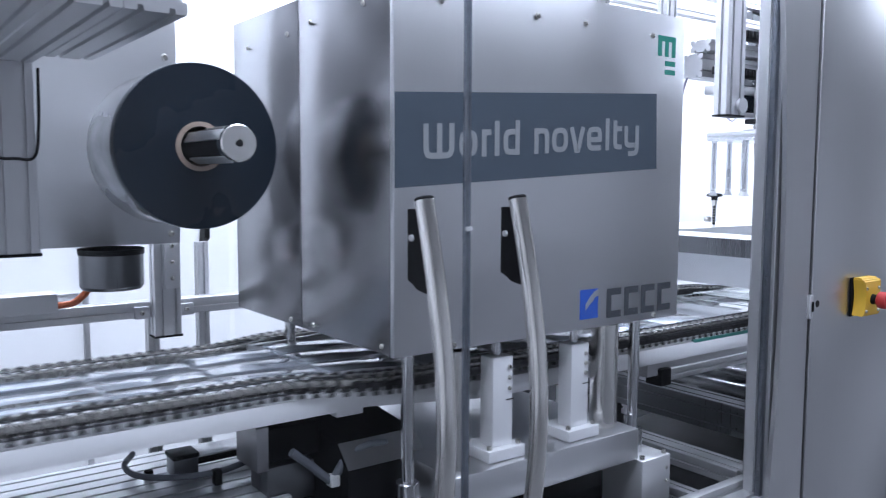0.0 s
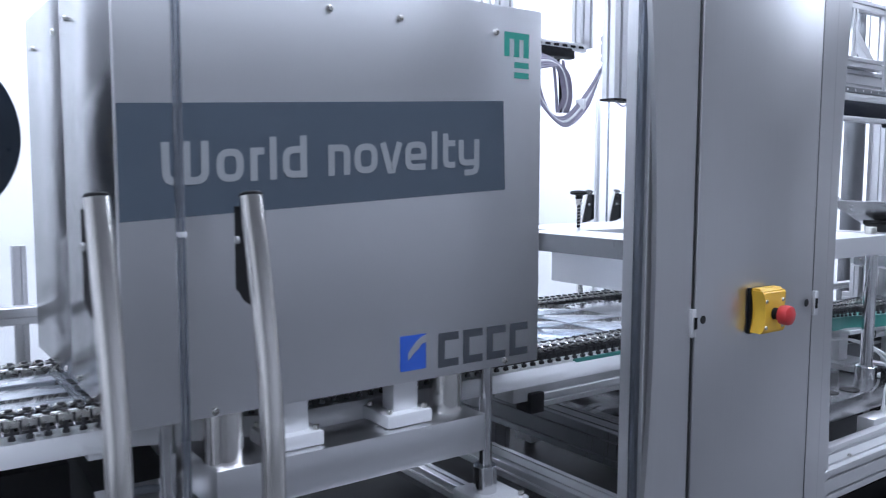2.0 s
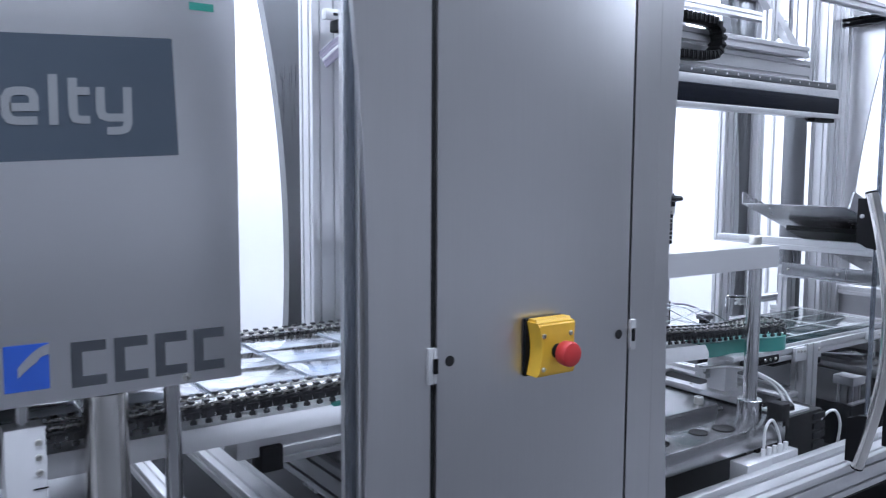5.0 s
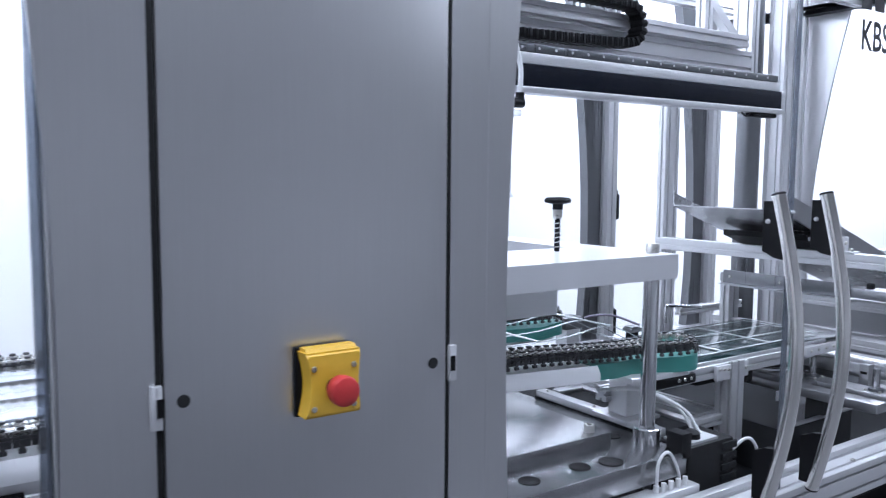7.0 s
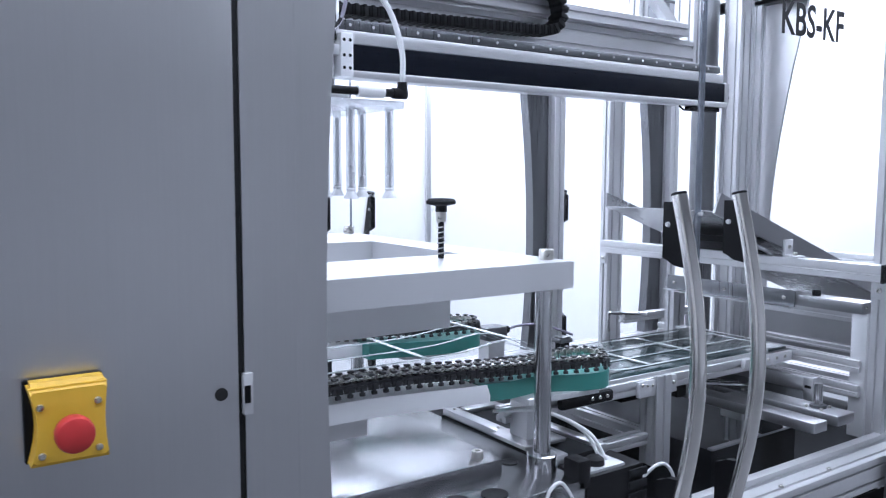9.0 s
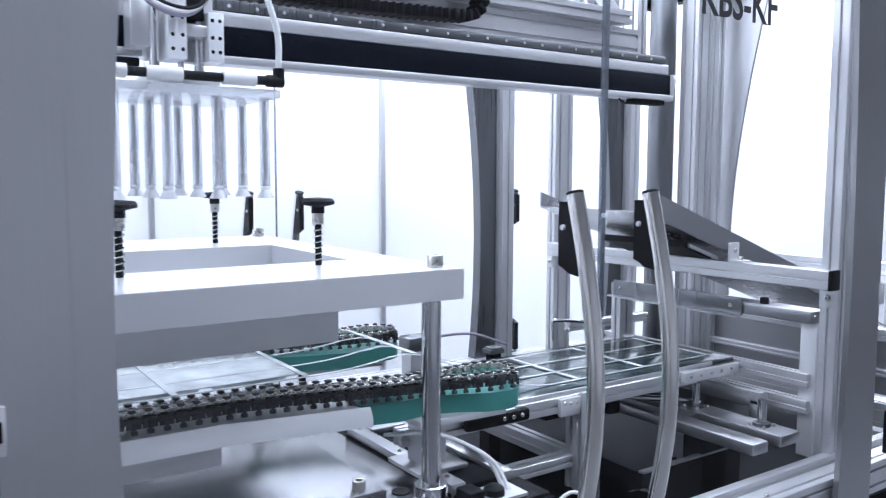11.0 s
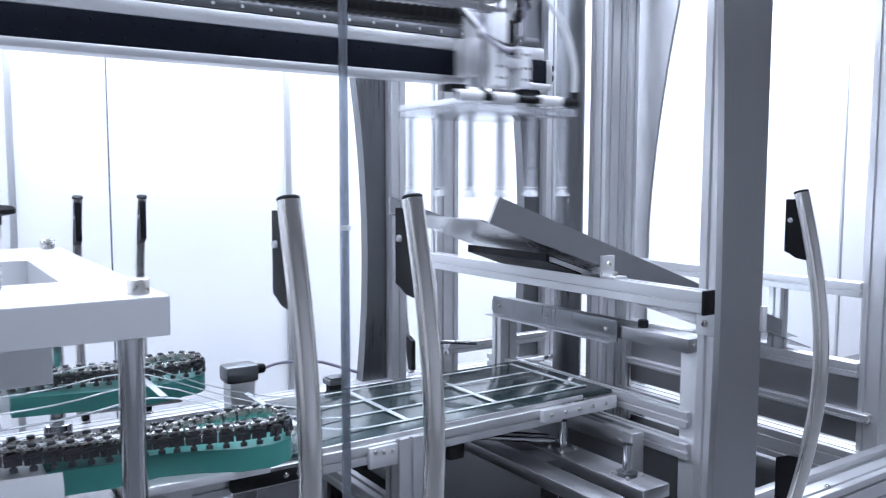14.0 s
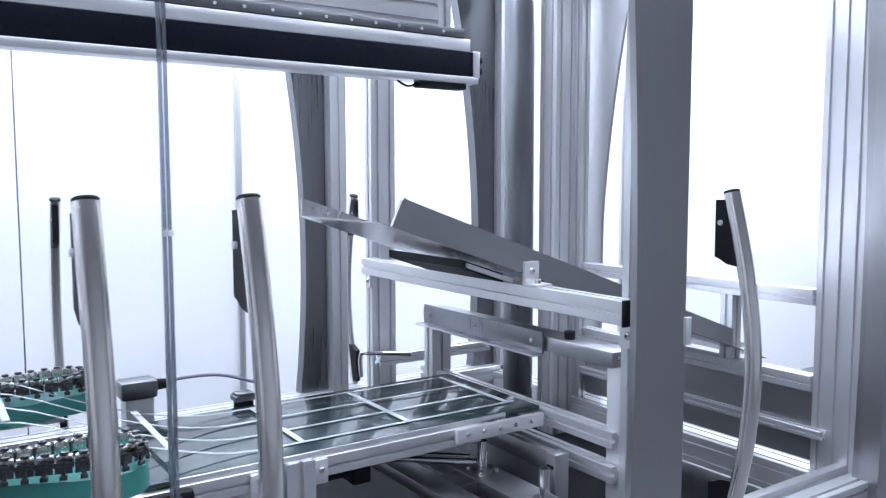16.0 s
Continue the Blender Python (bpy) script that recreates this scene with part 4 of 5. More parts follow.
part("foot", bx(3.325, 3.385, 1.875, 1.925, 0.56, 0.925), ALU, jbox)
sens = thing("clamp_sensor", (3.56, 1.87, 0.95), "small clamp with a black sensor cap", "sensor")
part("body", bx(3.545, 3.595, 1.80, 1.84, 0.905, 0.918, 0.002), DUSK, sens)
part("cap", bx(3.55, 3.59, 1.802, 1.838, 0.918, 0.923, 0.002), DUSK, sens)
part("foot", bx(3.55, 3.59, 1.81, 1.83, 0.56, 0.905), DARK, sens)

# film web between the chains
web = thing("film_web", (1.0, 1.59, 1.03), "glossy blister film web carrying blue printed packs", "film web")
wb = bmesh.new()
for i in range(-6, 13):
    x0 = i * 0.2 - 0.2
    bx(x0 + 0.001, x0 + 0.199, 1.385, 1.795, 1.024, 1.026, 0, wb)
wv = part("film", wb, FILM, web, "clear crinkled film")
rng = random.Random(5)
for i in range(-6, 12):
    x0 = i * 0.2 - 0.2
    for j in range(3):
        y0 = 1.40 + j * 0.132
        tr = bx(x0 + 0.008, x0 + 0.192, y0, y0 + 0.125, 1.0265, 1.0295 + rng.random() * 0.002, 0.001)
        tray = part("blister", tr, FILM, web, "raised clear blister")
        a = rng.uniform(0.02, 0.08)
        part("printed_card", bx(x0 + 0.03, x0 + 0.03 + a + 0.05, y0 + 0.012, y0 + 0.1, 1.0268, 1.0285), WALL if rng.random() < 0.75 else BLUECARD, tray, "printed card in the blister")

for ob in list(web.children_recursive) + [c for c in conv.children if c.name.split(".")[0] in ("side_rail", "rail_foot", "film_edge", "short_green_guide", "splice_block", "green_guide", "guide_bracket")]:
    sloped(ob)

# film skeleton beyond the cutting press
skel = thing("film_skeleton", (3.3, 1.6, 1.0), "pale lattice of cut film lying over the deck", "film skeleton")
LAT = ((1.458, 1.43), (1.545, 1.525), (1.638, 1.64), (1.732, 1.75))


def lat_y(j, x):
    k = min(1.0, max(0.0, (x - 2.9) / 0.45))
    k = k * k * (3 - 2 * k)
    return LAT[j][1] + (LAT[j][0] - LAT[j][1]) * k


def lat_z(x):
    k = min(1.0, max(0.0, (x - 2.98) / 0.5))
    return 1.024 - 0.117 * k * k * (3 - 2 * k) + 0.02 * math.exp(-((x - 3.06) / 0.11) ** 2)


for j in range(4):
    st = bmesh.new()
    xs = [2.35 + (1.72 - 0.03 * (j % 2)) * i / 40 for i in range(41)]
    a = [st.verts.new((x, lat_y(j, x) - 0.004, lat_z(x))) for x in xs]
    b = [st.verts.new((x, lat_y(j, x) + 0.004, lat_z(x))) for x in xs]
    c = [st.verts.new((x, lat_y(j, x) + 0.004, lat_z(x) + 0.0012)) for x in xs]
    d = [st.verts.new((x, lat_y(j, x) - 0.004, lat_z(x) + 0.0012)) for x in xs]
    for i in range(40):
        for p, q in ((a, b), (b, c), (c, d), (d, a)):
            st.faces.new((p[i], p[i + 1], q[i + 1], q[i]))
    part("long_strip", st, STRIP, skel)
for x in (2.31, 2.56, 2.81, 3.06, 3.31, 3.555, 3.79, 4.05):
    st = bmesh.new()
    y0, y1 = lat_y(0, x), lat_y(3, x)
    bx(x - 0.006, x + 0.006, min(y0, y1), max(y0, y1), lat_z(x) + 0.0015, lat_z(x) + 0.0028, 0, st)
    part("cross_strip", st, STRIP, skel)

# ---- waste deck ----
deck = thing("waste_deck", (3.68, 1.5, 0.56), "dark tinted deck plate on aluminium profiles", "deck")
part("deck_plate", bx(3.25, 4.10, 1.402, 1.765, 0.897, 0.905, 0.001), LID, deck, "dark tinted glossy plate")
part("front_rail", prof("x", 1.39, 1.425, 0.858, 0.8965, 3.30, 3.93), ALU, deck)
part("front_edge", bx(3.30, 4.0, 1.396, 1.4015, 0.8967, 0.907, 0.001), ALU, deck)
part("back_rail", prof("x", 1.74, 1.78, 0.856, 0.8965, 3.4, 4.1), ALU, deck)
part("deck_post", prof("z", 3.488, 3.545, 1.374, 1.3885, 0.66, 0.9), ALU, deck)
np_ = part("joint_plate", bx(3.5455, 3.572, 1.380, 1.3885, 0.85, 0.895, 0.001), PLATE, deck, "small joint plate with a screw")
part("screw", screw_head((3.559, 1.380, 0.876), (0, -1, 0), 0.006), CLIP, np_)
part("deck_post", prof("z", 3.488, 3.545, 1.389, 1.43, 0.66, 0.857), ALU, deck)
br = part("corner_bracket", bx(3.425, 3.487, 1.378, 1.389, 0.852, 0.893, 0.001), PLATE, deck, "plain bracket with three screws")
for i in range(3):
    part("screw", screw_head((3.437 + 0.019 * i, 1.378, 0.884 - 0.002 * i), (0, -1, 0), 0.0045), CLIP, br)
part("lower_rail", prof("x", 1.40, 1.44, 0.715, 0.745, 3.15, 3.487), ALU, deck)
part("lower_rail", prof("y", 3.50, 3.54, 0.70, 0.74, 1.44, 2.1), ALU, deck)
clampb = part("end_clamp", bx(3.86, 4.09, 1.375, 1.3895, 0.868, 0.897, 0.002), PLATE, deck, "bright end bracket with screws")
for i in range(5):
    part("screw", screw_head((3.885 + 0.042 * i, 1.375, 0.884), (0, -1, 0), 0.005), CLIP, clampb)
stop_bar = thing("stop_bar", (3.2, 1.17, 0.9), "black bar with three bright screws in front of the guide tip", "stop bar")
part("bar", bx(3.15, 3.325, 1.368, 1.3885, 0.866, 0.895, 0.008), BLACK, stop_bar)
for i in range(3):
    part("screw", screw_head((3.25 + 0.025 * i, 1.368, 0.882), (0, -1, 0), 0.005), CLIP, stop_bar)
part("arm", prof("x", 1.39, 1.425, 0.858, 0.893, 3.0, 3.299), ALU, stop_bar)
for k in range(2):
    solid("push_rod", cy((3.62, 1.60 + 0.04 * k, 0.83), (3.95, 1.42 + 0.04 * k, 0.80), 0.007, n=12), CHROME, (3.8, 1.5, 0.81), "thin bright push rod under the deck", "push rod")
solid("drive_block", bx(3.66, 3.70, 1.45, 1.53, 0.80, 0.895, 0.004), BLACK, (3.68, 1.5, 0.80), "black drive block under the deck", "drive block")
solid("drive_motor", bx(3.46, 3.66, 1.47, 1.53, 0.81, 0.85, 0.01), DARK, (3.55, 1.5, 0.81), "dark drive motor under the deck", "drive motor")
cb = thing("waste_carrier", (4.0, 1.35, 0.78), "wide aluminium carrier plate on short pillars under the deck", "carrier plate")
part("plate", bx(3.79, 3.85, 1.12, 1.85, 0.762, 0.79, 0.003), STEELD, cb)
part("plate", bx(3.90, 3.98, 1.12, 1.85, 0.762, 0.79, 0.003), STEELD, cb)
part("tie_plate", bx(3.85, 3.90, 1.36, 1.44, 0.765, 0.787), STEELD, cb)
for px, py in ((3.94, 1.40), (3.94, 1.2)):
    part("pillar", cy((px, py, 0.79), (px, py, 0.856), 0.011, n=16), CHROME, cb)
    part("pillar_foot", cy((px, py, 0.79), (px, py, 0.798), 0.022, n=16), DUSK, cb)
    for q in range(4):
        part("screw", cap_screw((px + 0.03 * math.cos(q * 1.57 + 0.8), py + 0.03 * math.sin(q * 1.57 + 0.8), 0.79), (0, 0, 1), 0.0045), CLIP, cb)
part("support", bx(3.84, 3.94, 1.3, 1.36, 0.50, 0.765, 0.003), DARK, cb)
for z0, xx in ((0.866, 4.10), (0.795, 4.10)):
    profile_post("side_beam", "y", xx, xx + 0.035, z0, z0 + 0.035, 1.18, 1.9, "slotted aluminium beam beside the deck end", group="deck beams")
stand = thing("waste_stand", (3.62, 1.2, 0.5), "white lifting stand on a slotted post", "stand")
part("post", prof("z", 4.09, 4.15, 1.54, 1.60, 0.5, 0.64), ALU, stand)
part("head", bx(4.075, 4.165, 1.53, 1.61, 0.64, 0.675, 0.004), BLOCK, stand, "white block head")
bin_ = thing("waste_bin", (3.95, 1.6, 0.5), "dark open waste bin below the deck", "waste bin")
part("front_panel", bx(3.62, 4.00, 1.30, 1.31, 0.5, 0.70), DARK, bin_)
part("left_panel", bx(3.62, 3.63, 1.31, 1.95, 0.5, 0.70), DARK, bin_)
part("rim", bx(3.62, 4.00, 1.297, 1.313, 0.70, 0.705), STEEL, bin_)

# ---- discharge bar, chute and angle bar ----
bar = thing("discharge_bar", (4.06, 1.6, 1.14), "long double-slotted aluminium bar with black end cap", "frame profile")
part("profile", prof("y", 4.037, 4.077, 1.136, 1.182, 1.10, 2.12), ALU, bar)
part("end_cap", bx(4.035, 4.0775, 1.092, 1.10, 1.134, 1.184, 0.002), BLACK, bar, "square black plastic end cap")
part("nut_plate", bx(4.0775, 4.0815, 1.10, 1.145, 1.085, 1.135, 0.001), PLATE, bar)
part("nut", screw_head((4.0775, 1.122, 1.11), (-1, 0, 0), 0.008), CLIP, bar)
part("far_nut_plate", bx(4.071, 4.075, 2.13, 2.16, 1.09, 1.133, 0.001), PLATE, bar)
part("far_nut", screw_head((4.071, 2.145, 1.112), (-1, 0, 0), 0.007), CLIP, bar)

chute = thing("discharge_chute", (4.0, 1.58, 1.2), "sloping stainless discharge chute with upturned sides", "chute")
C0, C1 = Vector((3.70, 0, 1.325)), Vector((5.0, 0, 0.885))


def chute_z(x):
    return C0.z + (C1.z - C0.z) * (x - C0.x) / (C1.x - C0.x)


def slab(x0, x1, y0, y1, dz0, dz1):
    """A sheet that follows the chute's slope."""
    return prism([(x0, chute_z(x0) + dz0), (x1, chute_z(x1) + dz0), (x1, chute_z(x1) + dz1), (x0, chute_z(x0) + dz1)], "y", y0, y1)


part("floor_sheet", slab(3.70, 4.92, 1.395, 1.77, -0.003, 0.0), SHEET, chute, "shiny bent stainless sheet")
part("near_side", prism([(3.715, chute_z(3.715) - 0.003), (4.76, chute_z(4.76)), (4.76, chute_z(4.76) + 0.045), (3.752, chute_z(3.752) + 0.060), (3.744, chute_z(3.744) + 0.062), (3.738, chute_z(3.738) + 0.054)], "y", 1.387, 1.395), STEELD, chute)
part("far_side", slab(3.70, 4.80, 1.77, 1.776, -0.003, 0.041), SHEET, chute)
part("carrier", slab(3.90, 4.01, 1.42, 1.72, -0.034, -0.016), BLACK, chute, "black belt carrier under the sheet")
part("carrier_strip", slab(3.91, 4.03, 1.412, 1.4195, -0.030, -0.020), PLATE, chute)
part("bracket", bx(4.035, 4.075, 1.378, 1.386, 1.182, 1.232, 0.001), PLATE, chute, "upright angle bracket")
part("bracket_foot", bx(4.035, 4.078, 1.34, 1.378, 1.182, 1.187, 0.001), PLATE, chute)
part("bracket_screw", screw_head((4.055, 1.378, 1.212), (0, -1, 0), 0.007), CLIP, chute)
part("bracket_nut", cap_screw((4.055, 1.358, 1.187), (0, 0, 1), 0.007), CLIP, chute)

ang = thing("angle_bar", (4.15, 1.6, 0.97), "bent stainless angle bar on a gantry frame over the deck", "angle bar")
part("web_plate", bx(4.062, 4.067, 1.375, 1.85, 1.012, 1.062, 0.001), DUSK, ang)
part("top_leg", bx(4.035, 4.062, 1.375, 1.85, 1.010, 1.014), STEEL, ang)
for y in (1.41, 1.62, 1.82):
    part("screw", screw_head((4.062, y, 1.038), (-1, 0, 0), 0.006), CLIP, ang)
part("cross_beam", bx(4.072, 4.142, 1.178, 1.87, 1.018, 1.05, 0.002), STEELD, ang)
part("near_upright", bx(4.106, 4.142, 1.18, 1.225, 0.66, 1.018, 0.002), PLATE, ang)
part("far_upright", prof("z", 4.075, 4.135, 1.83, 1.87, 0.66, 1.018), ALU, ang)
for p in (4.09, 4.128):
    part("cap_screw", screw_head((p, 1.178, 1.036), (0, -1, 0), 0.005), CLIP, ang)
part("hex_bolt", cap_screw((4.10, 1.33, 1.05), (0, 0, 1), 0.012), DARK, ang)

ang.location = (4.162, 1.59, 0.988)

flap = thing("waste_knife", (4.02, 1.6, 0.9), "grey sheet metal waste knife with a dark end plate", "knife")
part("blade", prism([(4.025, 0.915), (4.05, 0.965), (4.053, 0.965), (4.03, 0.915)], "y", 1.30, 1.80), DUSK, flap)
part("top_box", bx(4.045, 4.066, 1.30, 1.80, 0.965, 1.008, 0.003), STEEL, flap)
part("end_plate", bx(4.03, 4.068, 1.27, 1.30, 0.90, 1.012, 0.002), STEEL, flap)
part("slot_mark", bx(4.0288, 4.0302, 1.275, 1.295, 0.98, 0.988), BLACK, flap)

# rear edge details by the deck
gate = thing("rear_bracket", (4.0, 2.2, 0.9), "bent rod and bracket at the deck's rear edge", "bracket")
part("rod", sweep(curve_pts([(3.98, 2.02, 0.86), (3.98, 2.02, 0.922), (4.0, 2.0, 0.928), (4.1, 1.95, 0.922)]), 0.006, 8), CHROME, gate)
part("rail", prof("x", 1.98, 2.01, 0.892, 0.922, 4.02, 4.40), ALU, gate)

# ---- gantry ----
rail = thing("gantry_rail", (3.1, 1.68, 1.64), "long linear gantry rail with a dark belt cover", "linear axis")
part("lower_lip", bx(2.42, 4.11, 1.648, 1.70, 1.636, 1.653, 0.002), ALU, rail)
part("belt_cover", bx(2.42, 4.095, 1.650, 1.70, 1.6535, 1.711, 0.001), BELT, rail, "dark navy ribbed belt cover")
db = bmesh.new()
for i in range(45):
    for z in (1.668, 1.697):
        lathe((2.44 + 0.0365 * i + (0.018 if z > 1.68 else 0), 1.650, z), (0, -1, 0), [(0, 0), (0.0028, 0), (0.0022, 0.0012), (0, 0.0014)], 6, db)
tagged(part("rivets", db, BLACK, rail, "rows of small dark rivets"), kind="stuff")
part("rail_body", bx(2.42, 4.09, 1.652, 1.74, 1.7115, 1.742, 0.003), PLATE, rail, "bright rail body")
part("guide_strip", bx(2.42, 4.07, 1.650, 1.70, 1.7425, 1.764, 0.001), DUSK, rail, "grey guide strip with bolt holes")
hb = bmesh.new()
for i in range(27):
    lathe((2.45 + 0.06 * i, 1.650, 1.753), (0, -1, 0), [(0, 0), (0.004, 0), (0.0036, 0.001), (0, 0.0004)], 8, hb)
tagged(part("strip_bolts", hb, BLOCK, rail, "row of small pale bolts"), kind="stuff")
part("end_plate", bx(4.095, 4.115, 1.648, 1.70, 1.650, 1.714, 0.003), ALU, rail)
for z in (1.67, 1.695):
    part("buffer", cy((4.115, 1.665, z), (4.127, 1.665, z), 0.009, n=14), BLACK, rail, "black rubber buffer")
part("end_sensor", bx(3.95, 4.08, 1.655, 1.69, 1.622, 1.636, 0.003), DARK, rail)
part("sensor_cable", sweep(curve_pts([(3.95, 1.67, 1.63), (3.92, 1.665, 1.622), (3.89, 1.66, 1.632)]), 0.003, 6), BLACK, rail)
beam = thing("gantry_beam", (3.1, 1.78, 1.78), "double slotted aluminium gantry beam with bracing", "frame beam")
part("beam", prof("x", 1.75, 1.83, 1.775, 1.855, 2.42, 4.06), ALU, beam)
part("beam_top", prof("x", 1.72, 1.80, 1.86, 1.90, 2.42, 4.0), ALU, beam)
part("end_upright", prof("z", 4.06, 4.10, 1.75, 1.83, 1.74, 2.3), ALU, beam)
part("upper_beam", prof("x", 1.75, 1.79, 2.10, 2.14, 1.7, 4.85), ALU, beam)
for x0 in (2.6, 3.25, 3.8):
    part("upright", prof("z", x0, x0 + 0.04, 1.75, 1.79, 1.90, 2.10), ALU, beam)
for xa, xb in ((3.70, 3.95), (3.05, 3.3)):
    part("brace", prism([(xa, 2.10), (xa + 0.05, 2.10), (xb + 0.05, 1.90), (xb, 1.90)], "y", 1.755, 1.785), ALU, beam)
for zt in (2.16,):
    part("rear_upper_beam", prof("x", 2.34, 2.38, zt, zt + 0.04, -1.5, 4.85), ALU, beam)
for yy in (1.1, 2.0):
    part("roof_beam", prof("y", 4.78, 4.82, 2.1, 2.14, 1.05, 2.38), ALU, beam)

dragc = thing("cable_chain", (2.9, 1.7, 1.79), "black plastic cable drag chain bent over the gantry", "cable chain")
dline = [(2.45, 1.796), (2.6, 1.793), (3.0, 1.797), (3.3, 1.806)]
for i in range(9):
    a = -math.pi / 2 + math.pi * i / 8
    dline.append((3.372 + 0.052 * math.cos(a), 1.866 + 0.056 * math.sin(a)))
dline += [(3.2, 1.924), (2.46, 1.924)]
seg = along(dline, 0.022)
for x, z, a in seg:
    lk = bmesh.new()
    bx(-0.0105, 0.0105, 1.675, 1.725, -0.012, 0.012, 0.002, lk)
    bx(-0.004, 0.004, 1.672, 1.728, -0.0135, 0.0135, 0.001, lk)
    lk.transform(Matrix.Translation((x, 0, z)) @ Matrix.Rotation(-a, 4, "Y"))
    part("link", lk, BLACK, dragc)

# ---- suction gripper ----
ELB = 2.780
CAR = thing("gantry_carriage", (ELB - 0.13, 1.6, 1.62), "aluminium gantry carriage with clamp plates and cables", "carriage")
X = ELB - 0.13
part("back_plate", bx(X - 0.075, X + 0.055, 1.615, 1.645, 1.628, 1.80, 0.003), PLATE, CAR)
part("clamp_plate", bx(X - 0.052, X - 0.018, 1.545, 1.612, 1.624, 1.79, 0.002), BLOCK, CAR, "pale clamp plate")
part("clamp_plate", bx(X + 0.022, X + 0.052, 1.545, 1.612, 1.624, 1.715, 0.002), BLOCK, CAR, "pale clamp plate")
part("bridge", bx(X - 0.018, X + 0.022, 1.55, 1.605, 1.668, 1.69, 0.002), PLATE, CAR)
part("valve", bx(X - 0.016, X + 0.02, 1.56, 1.60, 1.70, 1.78, 0.003), DARK, CAR, "dark valve body")
part("side_block", bx(X - 0.112, X - 0.078, 1.57, 1.625, 1.645, 1.73, 0.003), ALU, CAR)
part("sensor", bx(X - 0.14, X - 0.09, 1.60, 1.64, 1.612, 1.628, 0.003), DARK, CAR, "small dark sensor")
for sx in (X - 0.044, X - 0.026, X + 0.03, X + 0.044):
    for sz in (1.642, 1.668, 1.70):
        part("socket", lathe((sx, 1.545, sz), (0, -1, 0), [(0, 0), (0.0038, 0), (0.003, 0.0006), (0, 0.0002)], 10), BLACK, CAR)
for k, col in ((0, BLACK), (1, HOSE), (2, CABLE)):
    part("cable", sweep(curve_pts([(X - 0.12 + 0.02 * k, 1.60, 1.80), (X - 0.10, 1.53 - 0.01 * k, 1.735 - 0.008 * k), (X - 0.03, 1.525, 1.712 - 0.006 * k), (X + 0.02, 1.54, 1.74), (X + 0.04, 1.56, 1.82), (X + 0.01, 1.62, 1.9)]), 0.0045, 8), col, CAR, "looped pneumatic cable")

GRIP = thing("suction_gripper", (ELB - 0.2, 1.6, 1.36), "clear plastic vacuum gripper with suction tubes and guide rods", "gripper")
part("plate", bx(ELB - 0.312, ELB + 0.005, 1.475, 1.756, 1.556, 1.572, 0.002), CLEAR, GRIP, "clear plastic plate")
part("plate_rim", bx(ELB - 0.314, ELB - 0.304, 1.475, 1.756, 1.5725, 1.586, 0.002), BLOCK, GRIP)
part("adapter", bx(ELB - 0.215, ELB - 0.085, 1.55, 1.68, 1.5725, 1.598, 0.003), STEEL, GRIP)
for gx, gy, r in ((ELB - 0.2, 1.575, 0.0095), (ELB - 0.118, 1.575, 0.0095), (ELB - 0.152, 1.575, 0.006)):
    part("guide_rod", cy((gx, gy, 1.598), (gx, gy, 2.12), r, n=16), CHROME, GRIP, "bright guide rod")
part("vacuum_pipe", cy((ELB - 0.335, 1.482, 1.588), (ELB - 0.01, 1.482, 1.588), 0.0085, n=14), BLACK, GRIP, "black vacuum pipe")
for ux in (ELB - 0.335, ELB - 0.24, ELB - 0.105):
    part("coupling", cy((ux, 1.482, 1.588), (ux + 0.062, 1.482, 1.588), 0.0125, n=16), HOSE, GRIP, "white pipe coupling")
eb = cy((ELB - 0.02, 1.482, 1.588), (ELB + 0.012, 1.482, 1.588), 0.0115, n=14)
cy((ELB + 0.004, 1.482, 1.582), (ELB + 0.004, 1.482, 1.612), 0.011, n=14, bm=eb)
part("elbow", eb, BLACK, GRIP, "black elbow fitting")
part("hose", sweep(curve_pts([(ELB + 0.004, 1.482, 1.61), (ELB + 0.002, 1.482, 1.68), (ELB - 0.03, 1.49, 1.77), (ELB - 0.11, 1.51, 1.86), (ELB - 0.20, 1.54, 1.93), (ELB - 0.3, 1.57, 1.98)], 8), 0.006, 10), HOSE, GRIP, "milky air hose")
for tx in (ELB - 0.293, ELB - 0.203, ELB - 0.113, ELB - 0.021):
    for ty in (1.495, 1.615, 1.738):
        tb = part("suction_tube", lathe((tx, ty, 1.39), (0, 0, 1), [(0.0065, 0), (0.0098, 0), (0.0098, 0.166), (0.0065, 0.166)], 14), CLEAR, GRIP, "clear tube")
        part("inner_pipe", cy((tx, ty, 1.392), (tx, ty, 1.55), 0.0048, n=8), ALU, tb)
        part("suction_cup", lathe((tx, ty, 1.392), (0, 0, -1), [(0.0085, 0), (0.0105, 0.004), (0.0085, 0.009), (0.0155, 0.022), (0.016, 0.024), (0.0135, 0.022), (0.006, 0.006)], 16), CUP, tb, "milky silicone suction cup")

# ---- cut blister packs ----
def blister_sheet():
    """A cut sheet of clear packs, lying at the height of the film web."""
    sh = thing("blister_sheet", (ELB - 0.155, 1.615, 1.022), "cut clear blister pack with a pale card", "blister pack", "cut blister packs")
    part("card", bx(ELB - 0.335, ELB + 0.03, 1.46, 1.775, 1.0225, 1.0245, 0.0005), STRIP, sh, "thin pale sealed card")
    for i in range(2):
        for j in range(2):
            x0, y0 = ELB - 0.315 + 0.17 * i, 1.475 + 0.148 * j
            part("tray", prism([(x0, 1.022), (x0 + 0.155, 1.022), (x0 + 0.148, 1.014), (x0 + 0.007, 1.014)], "y", y0, y0 + 0.135), STRIP, sh, "shallow clear blister tray")
    return sh


PACKS = [blister_sheet(), blister_sheet()]

